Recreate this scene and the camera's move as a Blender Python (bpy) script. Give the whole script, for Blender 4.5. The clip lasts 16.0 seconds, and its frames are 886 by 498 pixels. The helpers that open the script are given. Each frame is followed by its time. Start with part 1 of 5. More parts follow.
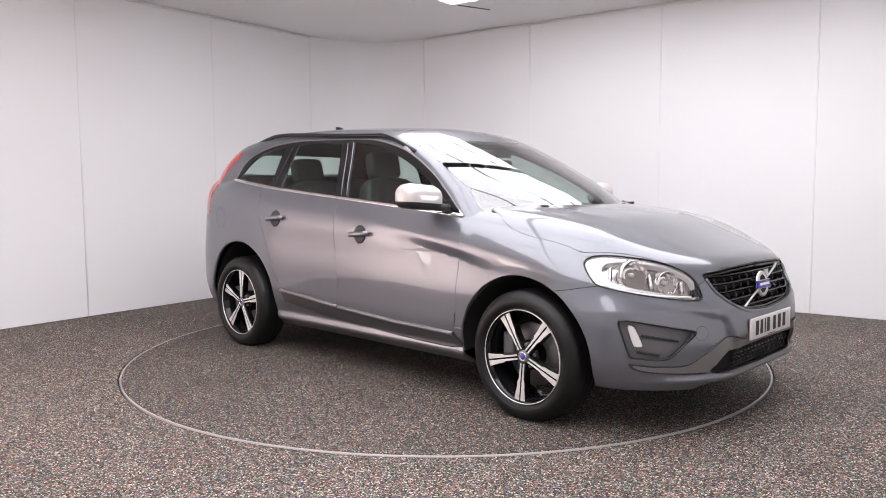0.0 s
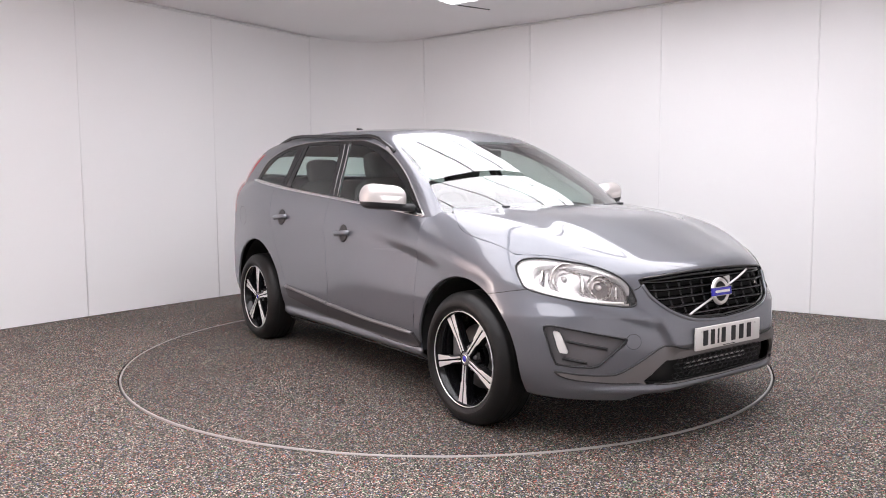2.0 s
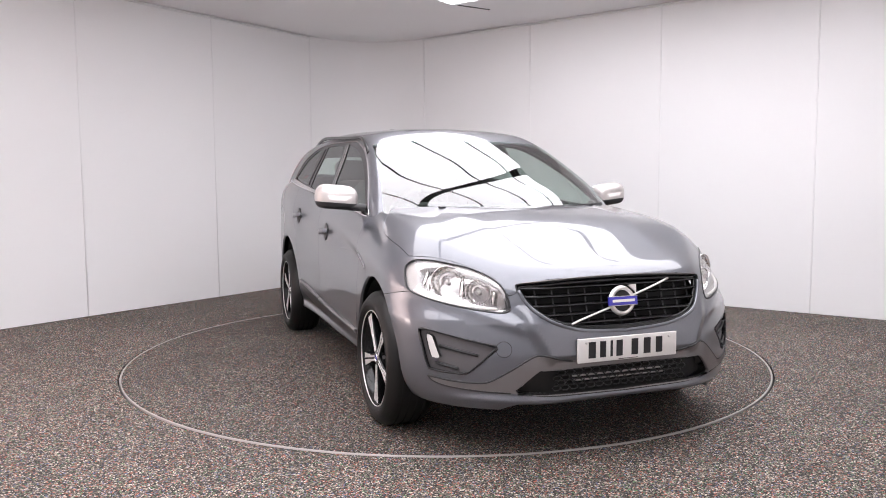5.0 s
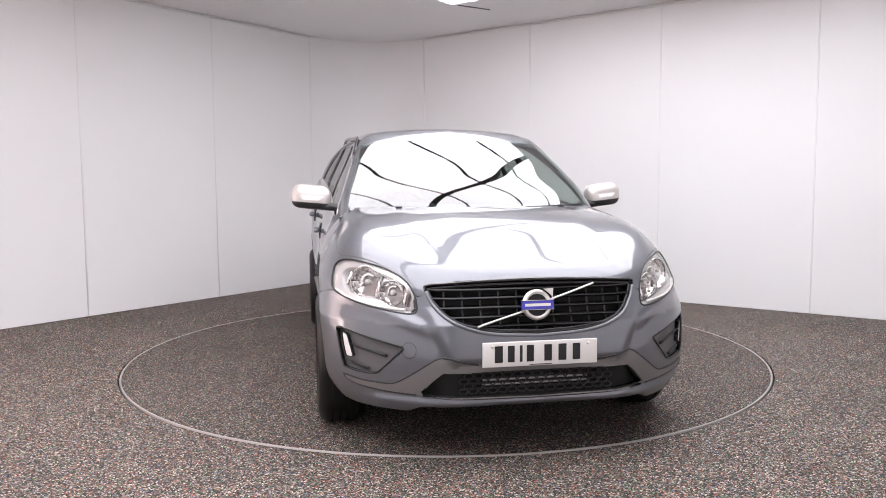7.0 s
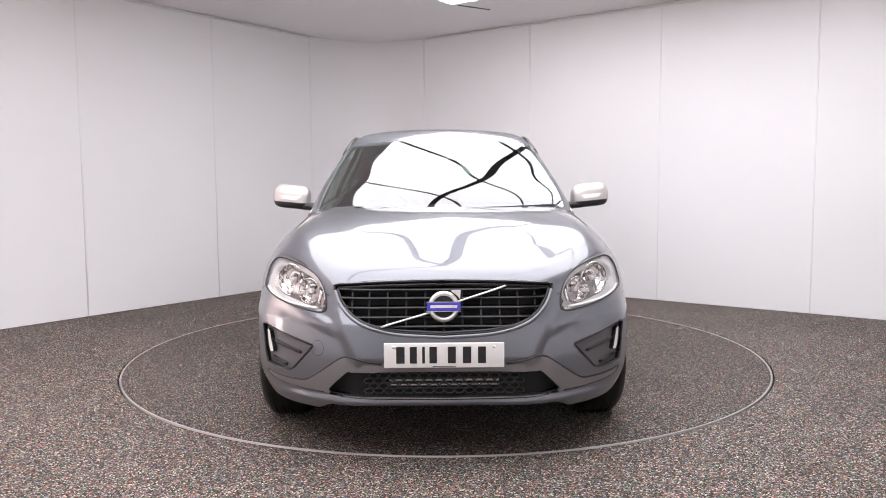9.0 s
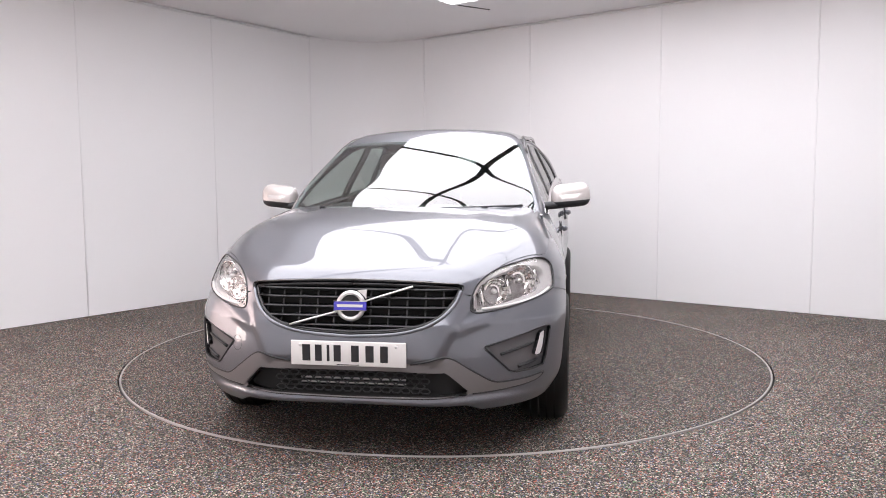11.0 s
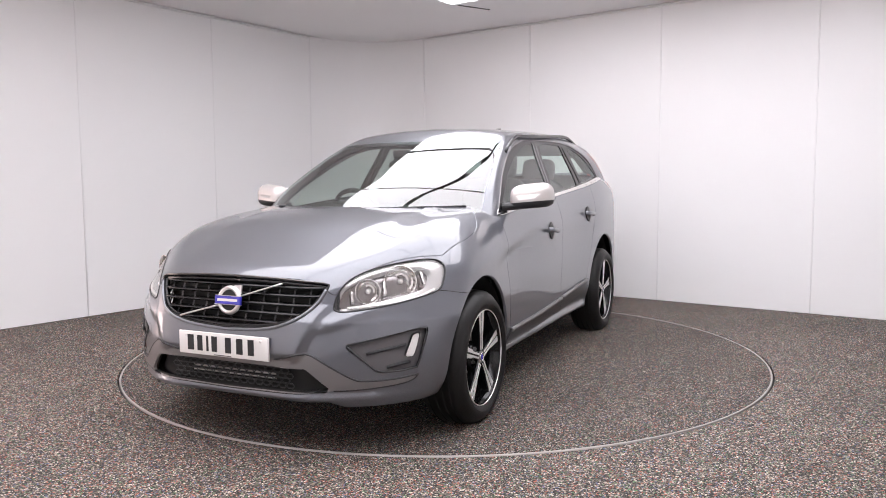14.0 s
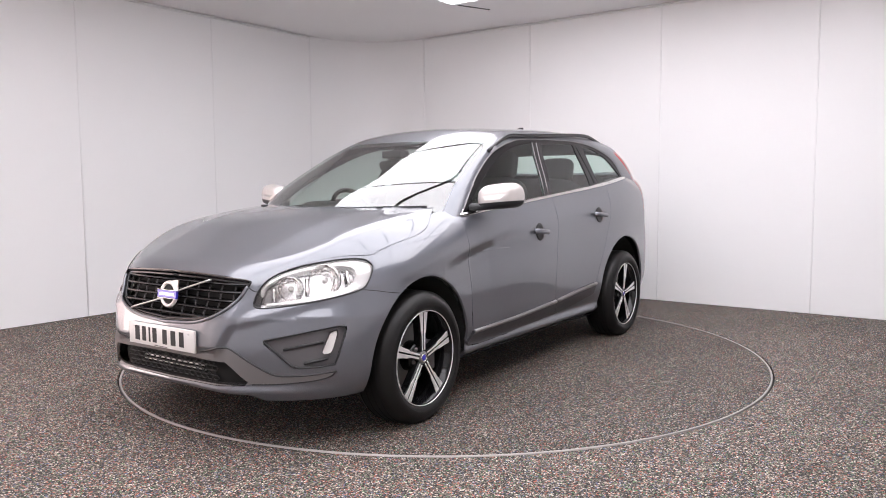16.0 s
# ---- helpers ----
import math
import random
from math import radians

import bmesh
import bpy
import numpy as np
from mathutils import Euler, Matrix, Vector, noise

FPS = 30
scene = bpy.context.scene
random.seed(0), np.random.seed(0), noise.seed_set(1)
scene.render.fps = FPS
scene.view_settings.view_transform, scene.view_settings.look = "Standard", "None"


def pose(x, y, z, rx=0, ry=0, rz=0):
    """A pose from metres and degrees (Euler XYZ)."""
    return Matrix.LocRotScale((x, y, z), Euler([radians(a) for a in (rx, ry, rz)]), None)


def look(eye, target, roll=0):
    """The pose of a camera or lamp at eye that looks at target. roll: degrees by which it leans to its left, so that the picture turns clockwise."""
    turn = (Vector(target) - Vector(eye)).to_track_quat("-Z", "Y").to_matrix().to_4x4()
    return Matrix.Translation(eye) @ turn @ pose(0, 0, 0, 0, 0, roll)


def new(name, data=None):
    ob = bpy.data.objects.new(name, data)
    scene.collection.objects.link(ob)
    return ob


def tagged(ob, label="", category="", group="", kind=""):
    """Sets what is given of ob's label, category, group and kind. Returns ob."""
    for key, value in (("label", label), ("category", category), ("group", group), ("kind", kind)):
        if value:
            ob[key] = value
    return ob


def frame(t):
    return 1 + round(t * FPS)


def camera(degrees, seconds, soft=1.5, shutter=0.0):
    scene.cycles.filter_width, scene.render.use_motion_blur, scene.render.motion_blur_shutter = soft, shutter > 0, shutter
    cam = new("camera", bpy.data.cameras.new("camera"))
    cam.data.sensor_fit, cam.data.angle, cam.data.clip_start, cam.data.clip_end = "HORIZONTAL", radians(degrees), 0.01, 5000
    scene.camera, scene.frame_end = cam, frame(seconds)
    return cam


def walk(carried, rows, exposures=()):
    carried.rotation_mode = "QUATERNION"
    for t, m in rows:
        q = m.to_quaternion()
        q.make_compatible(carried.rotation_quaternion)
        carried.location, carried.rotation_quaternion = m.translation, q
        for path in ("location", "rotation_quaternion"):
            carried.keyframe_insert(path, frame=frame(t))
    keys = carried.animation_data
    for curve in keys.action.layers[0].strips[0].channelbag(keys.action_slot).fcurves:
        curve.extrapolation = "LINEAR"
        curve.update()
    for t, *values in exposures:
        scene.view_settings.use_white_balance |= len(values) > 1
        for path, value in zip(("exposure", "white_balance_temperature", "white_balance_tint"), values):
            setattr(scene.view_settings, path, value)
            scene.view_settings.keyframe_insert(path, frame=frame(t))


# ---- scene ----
EYE_Z, PITCH = 1.236, radians(-4.928)
cam = camera(60.14, 16.0, soft=0.95)
STAND = look((0, 0, EYE_Z), (0, math.cos(PITCH), EYE_Z + math.sin(PITCH)), -0.356)
walk(cam, [(0, STAND), (16, STAND)])

# ---- plan of the studio: far corner, the two wall directions, turntable ----
CORNER = Vector((-1.028, 10.329, 0))
WALL_L = Vector((math.cos(radians(-126.1)), math.sin(radians(-126.1)), 0))
WALL_R = Vector((math.cos(radians(-36.4)), math.sin(radians(-36.4)), 0))
CEIL = 3.03
AXIS = Vector((0.014, 5.614, 0))
DISC = 2.24


def plan(a, b, z=0.0):
    """A place by metres along the left-hand and the right-hand wall from the far corner."""
    return CORNER + WALL_L * a + WALL_R * b + Vector((0, 0, z))


# ---- light: closed studio, lit by a luminous ceiling ----
world = bpy.data.worlds.new("world")
scene.world = world
world.use_nodes = True
world.node_tree.nodes["Background"].inputs[0].default_value = (0.05, 0.05, 0.055, 1)
world.node_tree.nodes["Background"].inputs[1].default_value = 0.2
scene.view_settings.exposure = 0.0


# ---- materials ----
def material(name, colour, rough=0.5, metal=0.0, coat=0.0, coat_rough=0.03, bump=0.0, bump_scale=200.0,
             vary=0.0, vary_scale=4.0, rough_vary=0.0, ior=1.5, emit=0.0, trans=0.0, spec=0.5):
    m = bpy.data.materials.new(name)
    m.use_nodes = True
    n, l = m.node_tree.nodes, m.node_tree.links
    p = n["Principled BSDF"]
    p.inputs["Base Color"].default_value = (*colour, 1)
    p.inputs["Roughness"].default_value = rough
    p.inputs["Metallic"].default_value = metal
    p.inputs["Coat Weight"].default_value = coat
    p.inputs["Coat Roughness"].default_value = coat_rough
    p.inputs["IOR"].default_value = ior
    p.inputs["Specular IOR Level"].default_value = spec
    p.inputs["Transmission Weight"].default_value = trans
    if emit:
        p.inputs["Emission Color"].default_value = (*colour, 1)
        p.inputs["Emission Strength"].default_value = emit
    co = n.new("ShaderNodeTexCoord")
    if vary or rough_vary:
        t = n.new("ShaderNodeTexNoise")
        t.inputs["Scale"].default_value = vary_scale
        t.inputs["Detail"].default_value = 6
        l.new(co.outputs["Object"], t.inputs["Vector"])
        if vary:
            mix = n.new("ShaderNodeMix")
            mix.data_type = "RGBA"
            mix.inputs["A"].default_value = (*[c * (1 - vary) for c in colour], 1)
            mix.inputs["B"].default_value = (*[min(1, c * (1 + vary)) for c in colour], 1)
            l.new(t.outputs["Fac"], mix.inputs["Factor"])
            l.new(mix.outputs["Result"], p.inputs["Base Color"])
        if rough_vary:
            mr = n.new("ShaderNodeMapRange")
            mr.inputs["To Min"].default_value = max(0.0, rough - rough_vary)
            mr.inputs["To Max"].default_value = rough + rough_vary
            l.new(t.outputs["Fac"], mr.inputs["Value"])
            l.new(mr.outputs["Result"], p.inputs["Roughness"])
    if bump:
        t = n.new("ShaderNodeTexNoise")
        t.inputs["Scale"].default_value = bump_scale
        t.inputs["Detail"].default_value = 4
        b = n.new("ShaderNodeBump")
        b.inputs["Strength"].default_value = bump
        b.inputs["Distance"].default_value = 0.002
        l.new(co.outputs["Object"], t.inputs["Vector"])
        l.new(t.outputs["Fac"], b.inputs["Height"])
        l.new(b.outputs["Normal"], p.inputs["Normal"])
    return m


def floor_material(name, lift):
    """Black rubber granulate with pale, red and green crumbs."""
    m = material(name, (0.05, 0.05, 0.05), rough=0.75, bump=0.6, bump_scale=160, spec=0.3)
    n, l = m.node_tree.nodes, m.node_tree.links
    p = n["Principled BSDF"]
    co = n.new("ShaderNodeTexCoord")
    cells = n.new("ShaderNodeTexVoronoi")
    cells.inputs["Scale"].default_value = 175
    cells.inputs["Randomness"].default_value = 1
    l.new(co.outputs["Object"], cells.inputs["Vector"])
    part_ = n.new("ShaderNodeSeparateColor")
    l.new(cells.outputs["Color"], part_.inputs["Color"])
    ramp = n.new("ShaderNodeValToRGB")
    ramp.color_ramp.interpolation = "CONSTANT"
    e = ramp.color_ramp.elements
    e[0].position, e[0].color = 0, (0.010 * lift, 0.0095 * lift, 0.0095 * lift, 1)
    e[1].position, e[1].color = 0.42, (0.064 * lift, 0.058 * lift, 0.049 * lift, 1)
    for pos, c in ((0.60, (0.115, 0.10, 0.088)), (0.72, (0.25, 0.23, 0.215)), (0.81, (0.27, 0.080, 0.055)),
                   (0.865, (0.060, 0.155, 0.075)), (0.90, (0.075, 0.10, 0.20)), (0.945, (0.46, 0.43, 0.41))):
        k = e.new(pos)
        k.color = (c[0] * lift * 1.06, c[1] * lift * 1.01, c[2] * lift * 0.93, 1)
    l.new(part_.outputs[0], ramp.inputs["Fac"])
    big = n.new("ShaderNodeTexNoise")
    big.inputs["Scale"].default_value = 1.3
    big.inputs["Detail"].default_value = 5
    l.new(co.outputs["Object"], big.inputs["Vector"])
    mr = n.new("ShaderNodeMapRange")
    mr.inputs["From Min"].default_value, mr.inputs["From Max"].default_value = 0.3, 0.7
    mr.inputs["To Min"].default_value, mr.inputs["To Max"].default_value = 0.85, 1.12
    l.new(big.outputs["Fac"], mr.inputs["Value"])
    mul = n.new("ShaderNodeMix")
    mul.data_type, mul.blend_type = "RGBA", "MULTIPLY"
    mul.inputs["Factor"].default_value = 1
    l.new(ramp.outputs["Color"], mul.inputs["A"])
    l.new(mr.outputs["Result"], mul.inputs["B"])
    l.new(mul.outputs["Result"], p.inputs["Base Color"])
    return m


def paint_material():
    """Blue-grey metallic paint: flake layer under a clear coat."""
    m = material("metallic_paint", (0.15, 0.158, 0.183), rough=0.34, metal=0.6, coat=1.0, coat_rough=0.015)
    m.node_tree.nodes["Principled BSDF"].inputs["Coat IOR"].default_value = 1.6
    n, l = m.node_tree.nodes, m.node_tree.links
    p = n["Principled BSDF"]
    co = n.new("ShaderNodeTexCoord")
    fl = n.new("ShaderNodeTexVoronoi")
    fl.inputs["Scale"].default_value = 900
    l.new(co.outputs["Object"], fl.inputs["Vector"])
    mix = n.new("ShaderNodeMix")
    mix.data_type = "RGBA"
    mix.inputs["A"].default_value = (0.118, 0.124, 0.143, 1)
    mix.inputs["B"].default_value = (0.152, 0.160, 0.183, 1)
    sep = n.new("ShaderNodeSeparateColor")
    l.new(fl.outputs["Color"], sep.inputs["Color"])
    l.new(sep.outputs[0], mix.inputs["Factor"])
    l.new(mix.outputs["Result"], p.inputs["Base Color"])
    return m


def glass_material(name, tint, base):
    """Tinted car glass: a clear mix with a mirror-smooth gloss."""
    m = bpy.data.materials.new(name)
    m.use_nodes = True
    n, l = m.node_tree.nodes, m.node_tree.links
    n.remove(n["Principled BSDF"])
    tr = n.new("ShaderNodeBsdfTransparent")
    tr.inputs["Color"].default_value = (*tint, 1)
    gl = n.new("ShaderNodeBsdfGlossy")
    gl.inputs["Roughness"].default_value = 0.0
    lw = n.new("ShaderNodeLayerWeight")
    lw.inputs["Blend"].default_value = 0.5
    pw = n.new("ShaderNodeMath")
    pw.operation = "POWER"
    pw.inputs[1].default_value = 4.0
    l.new(lw.outputs["Facing"], pw.inputs[0])
    fr = n.new("ShaderNodeMapRange")
    fr.inputs["To Min"].default_value = base
    fr.inputs["To Max"].default_value = 1.0
    l.new(pw.outputs["Value"], fr.inputs["Value"])
    mx = n.new("ShaderNodeMixShader")
    l.new(fr.outputs["Result"], mx.inputs["Fac"])
    l.new(tr.outputs["BSDF"], mx.inputs[1])
    l.new(gl.outputs["BSDF"], mx.inputs[2])
    l.new(mx.outputs["Shader"], n["Material Output"].inputs["Surface"])
    return m


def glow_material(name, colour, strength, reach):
    """Glow of an added panel: brightest at its middle, fading out within reach metres."""
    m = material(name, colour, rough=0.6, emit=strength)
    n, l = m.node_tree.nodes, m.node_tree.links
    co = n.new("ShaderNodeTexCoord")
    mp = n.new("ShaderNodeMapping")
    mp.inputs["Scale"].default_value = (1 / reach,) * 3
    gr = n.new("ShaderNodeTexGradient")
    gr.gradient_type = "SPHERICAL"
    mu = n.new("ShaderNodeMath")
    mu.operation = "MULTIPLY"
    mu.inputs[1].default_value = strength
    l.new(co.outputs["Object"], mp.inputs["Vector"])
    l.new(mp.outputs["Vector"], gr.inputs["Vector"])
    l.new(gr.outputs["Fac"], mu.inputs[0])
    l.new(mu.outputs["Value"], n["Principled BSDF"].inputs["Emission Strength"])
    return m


WALL = material("white_wall_panel", (0.885, 0.88, 0.885), rough=0.42, vary=0.02, vary_scale=0.8, bump=0.05, bump_scale=60)
STRIP = material("white_joint_strip", (0.86, 0.855, 0.86), rough=0.4)
CEILING = material("white_ceiling_board", (0.87, 0.86, 0.865), rough=0.6, vary=0.02, vary_scale=1.0)
LIGHT = material("luminous_panel", (0.975, 0.952, 1.0), emit=4.25)
# warm glow and hot spot added to light the car's side from out of view
SIDE_LIGHT = glow_material("warm_side_glow", (1.0, 0.80, 0.76), 5.0, 1.9)
HOT_SPOT_GLOW = material("hot_spot_glow", (1.0, 0.86, 0.80), emit=8.0)
JOINT = material("dark_joint", (0.06, 0.06, 0.06), rough=0.6)
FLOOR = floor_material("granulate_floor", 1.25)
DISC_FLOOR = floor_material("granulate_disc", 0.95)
RING = material("pale_metal_ring", (0.42, 0.40, 0.385), rough=0.4, metal=0.6)
PAINT = paint_material()
MOULD_GREY = material("dark_grey_moulding", (0.05, 0.048, 0.052), rough=0.35, metal=0.3, bump=0.1, bump_scale=500)
BLACK = material("black_plastic", (0.018, 0.018, 0.02), rough=0.45, bump=0.2, bump_scale=400)
GLOSS_BLACK = material("gloss_black", (0.008, 0.008, 0.009), rough=0.12, spec=0.4)
GREY_PLASTIC = material("grey_plastic", (0.11, 0.105, 0.11), rough=0.5, bump=0.15, bump_scale=500)
TRIM_GREY = material("matt_grey_trim", (0.20, 0.19, 0.193), rough=0.36, metal=0.5, bump=0.1, bump_scale=500)
SHELL = material("dark_body_shell", (0.012, 0.012, 0.012), rough=0.8)
RUBBER = material("tyre_rubber", (0.006, 0.0055, 0.0055), rough=0.44, spec=0.32, bump=0.3, bump_scale=150, rough_vary=0.1)
DARK_CHROME = material("dark_chrome", (0.16, 0.155, 0.15), rough=0.15, metal=1.0)
CHROME = material("bright_metal", (0.82, 0.81, 0.80), rough=0.12, metal=1.0)
REFLECTOR = material("lamp_reflector", (0.86, 0.84, 0.83), rough=0.07, metal=1.0)
CAP = material("satin_silver_cap", (0.52, 0.485, 0.47), rough=0.36, metal=0.35, coat=0.4)
LAMP_GREY = material("lamp_grey", (0.42, 0.40, 0.40), rough=0.16, metal=0.9)
LAMP_SILVER = material("lamp_silver", (0.66, 0.64, 0.635), rough=0.2, metal=0.35, coat=0.5)
HANDLE = material("handle_grey", (0.36, 0.355, 0.37), rough=0.35, metal=0.5, coat=0.4)
DULL = material("dull_steel", (0.16, 0.155, 0.15), rough=0.45, metal=0.8)
SILVER = material("brushed_silver", (0.72, 0.70, 0.69), rough=0.28, metal=0.85, coat=0.3)
ALLOY = material("machined_alloy", (0.88, 0.86, 0.85), rough=0.32, metal=0.6)
WINDSCREEN = glass_material("windscreen_glass", (0.80, 0.90, 0.86), 0.23)
SIDE_GLASS = glass_material("side_glass", (0.76, 0.87, 0.83), 0.05)
LENS = glass_material("clear_lens", (0.95, 0.95, 0.95), 0.04)
RED_LENS = material("red_lens", (0.45, 0.02, 0.02), rough=0.08, coat=1.0)
CABIN = material("charcoal_fabric", (0.022, 0.021, 0.022), rough=0.85, bump=0.3, bump_scale=300)
SEAT = material("charcoal_leather", (0.028, 0.027, 0.026), rough=0.5, bump=0.2, bump_scale=120)
WHITE = material("white_plate", (0.72, 0.70, 0.68), rough=0.4, coat=0.3)
INK = material("black_ink", (0.012, 0.012, 0.014), rough=0.5)
BLUE = material("blue_enamel", (0.05, 0.045, 0.42), rough=0.25, coat=0.5)


# ---- mesh helpers ----
def mesh_of(name, verts, faces, mat, smooth=False):
    me = bpy.data.meshes.new(name)
    me.from_pydata([tuple(v) for v in verts], [], [tuple(f) for f in faces])
    me.materials.append(mat)
    if smooth:
        me.shade_smooth()
    return me


def part(name, bm, mat, parent, label=""):
    me = bpy.data.meshes.new(name)
    bmesh.ops.recalc_face_normals(bm, faces=bm.faces)
    bm.to_mesh(me)
    bm.free()
    me.materials.append(mat)
    ob = new(name, me)
    ob.parent = parent
    return tagged(ob, label)


def box(size, centre=(0, 0, 0), bevel=0.0, seg=2, turn=None):
    bm = bmesh.new()
    bmesh.ops.create_cube(bm, size=1, matrix=Matrix.Diagonal((*size, 1)))
    if bevel:
        bmesh.ops.bevel(bm, geom=list(bm.edges), offset=bevel, segments=seg, profile=0.6, affect="EDGES")
        for f in bm.faces:
            f.smooth = True
    bm.transform(Matrix.Translation(centre) @ (turn or Matrix()))
    return bm


def prism(points, depth, frame_m, bevel=0.0):
    """A plate: a 2D outline given depth along local z, set by a matrix."""
    bm = bmesh.new()
    vs = [bm.verts.new((p[0], p[1], 0)) for p in points]
    f = bm.faces.new(vs)
    r = bmesh.ops.extrude_face_region(bm, geom=[f])
    bmesh.ops.translate(bm, verts=[v for v in r["geom"] if isinstance(v, bmesh.types.BMVert)], vec=(0, 0, depth))
    if bevel:
        bmesh.ops.recalc_face_normals(bm, faces=bm.faces)
        es = [e for e in bm.edges if abs(e.verts[0].co.z - depth) < 1e-6 and abs(e.verts[1].co.z - depth) < 1e-6]
        bmesh.ops.bevel(bm, geom=es, offset=bevel, segments=2, profile=0.5, affect="EDGES")
    bm.transform(frame_m)
    return bm


def lathe(profile, steps=64, axis_m=None):
    """Turns (radius, along) about local z."""
    bm = bmesh.new()
    rings = []
    for k in range(steps):
        a = 2 * math.pi * k / steps
        rings.append([bm.verts.new((r * math.cos(a), r * math.sin(a), h)) for r, h in profile])
    for k in range(steps):
        a, b = rings[k], rings[(k + 1) % steps]
        for j in range(len(profile) - 1):
            f = bm.faces.new((a[j], b[j], b[j + 1], a[j + 1]))
            f.smooth = True
    if axis_m is not None:
        bm.transform(axis_m)
    return bm


def tube(points, radius, sides=8, flat=1.0, up=Vector((0, 0, 1))):
    """A swept bar along points; flat squashes it along up."""
    bm = bmesh.new()
    pts = [Vector(p) for p in points]
    rings = []
    for i, p in enumerate(pts):
        d = (pts[min(i + 1, len(pts) - 1)] - pts[max(i - 1, 0)]).normalized()
        s = d.cross(up).normalized()
        u = s.cross(d).normalized()
        rings.append([bm.verts.new(p + s * radius * math.cos(a) + u * radius * flat * math.sin(a))
                      for a in [2 * math.pi * k / sides for k in range(sides)]])
    for a, b in zip(rings, rings[1:]):
        for k in range(sides):
            f = bm.faces.new((a[k], a[(k + 1) % sides], b[(k + 1) % sides], b[k]))
            f.smooth = True
    bm.faces.new(rings[0][::-1])
    bm.faces.new(rings[-1])
    return bm


def curve(points, n=8, closed=False):
    """Points on a smooth curve through the given ones."""
    p = [Vector(q) for q in points]
    out = []
    m = len(p)
    for i in range(m if closed else m - 1):
        a, b = p[i], p[(i + 1) % m]
        q0 = p[i - 1] if (i > 0 or closed) else a * 2 - b
        q3 = p[(i + 2) % m] if (i + 2 < m or closed) else b * 2 - a
        for k in range(n):
            t = k / n
            out.append(0.5 * ((2 * a) + (b - q0) * t + (2 * q0 - 5 * a + 4 * b - q3) * t * t + (3 * a - q0 - 3 * b + q3) * t ** 3))
    if not closed:
        out.append(p[-1])
    return out


# ---- the studio ----
ROOM_A, ROOM_B, ROUND = 9.0, 8.4, 1.0
TH = 0.12


def place(ob, label, category="", kind="structure", group=""):
    return tagged(ob, label, category, group, kind)


def slab(name, corners, z0, z1, mat, label, category):
    n = len(corners)
    vs = [(*c.xy, z0) for c in corners] + [(*c.xy, z1) for c in corners]
    fs = [list(range(n))[::-1], [n + i for i in range(n)]] + [[i, (i + 1) % n, n + (i + 1) % n, n + i] for i in range(n)]
    return place(new(name, mesh_of(name, vs, fs, mat)), label, category)


def ring_slab(name, outer, inner, z0, z1, mat):
    """A floor sheet with a round hole: outer and inner have the same count."""
    n = len(outer)
    vs = [(*p.xy, z1) for p in outer] + [(*p.xy, z1) for p in inner] + [(*p.xy, z0) for p in inner]
    fs = [(i, (i + 1) % n, n + (i + 1) % n, n + i) for i in range(n)] + [(n + i, n + (i + 1) % n, 2 * n + (i + 1) % n, 2 * n + i) for i in range(n)]
    return new(name, mesh_of(name, vs, fs, mat))


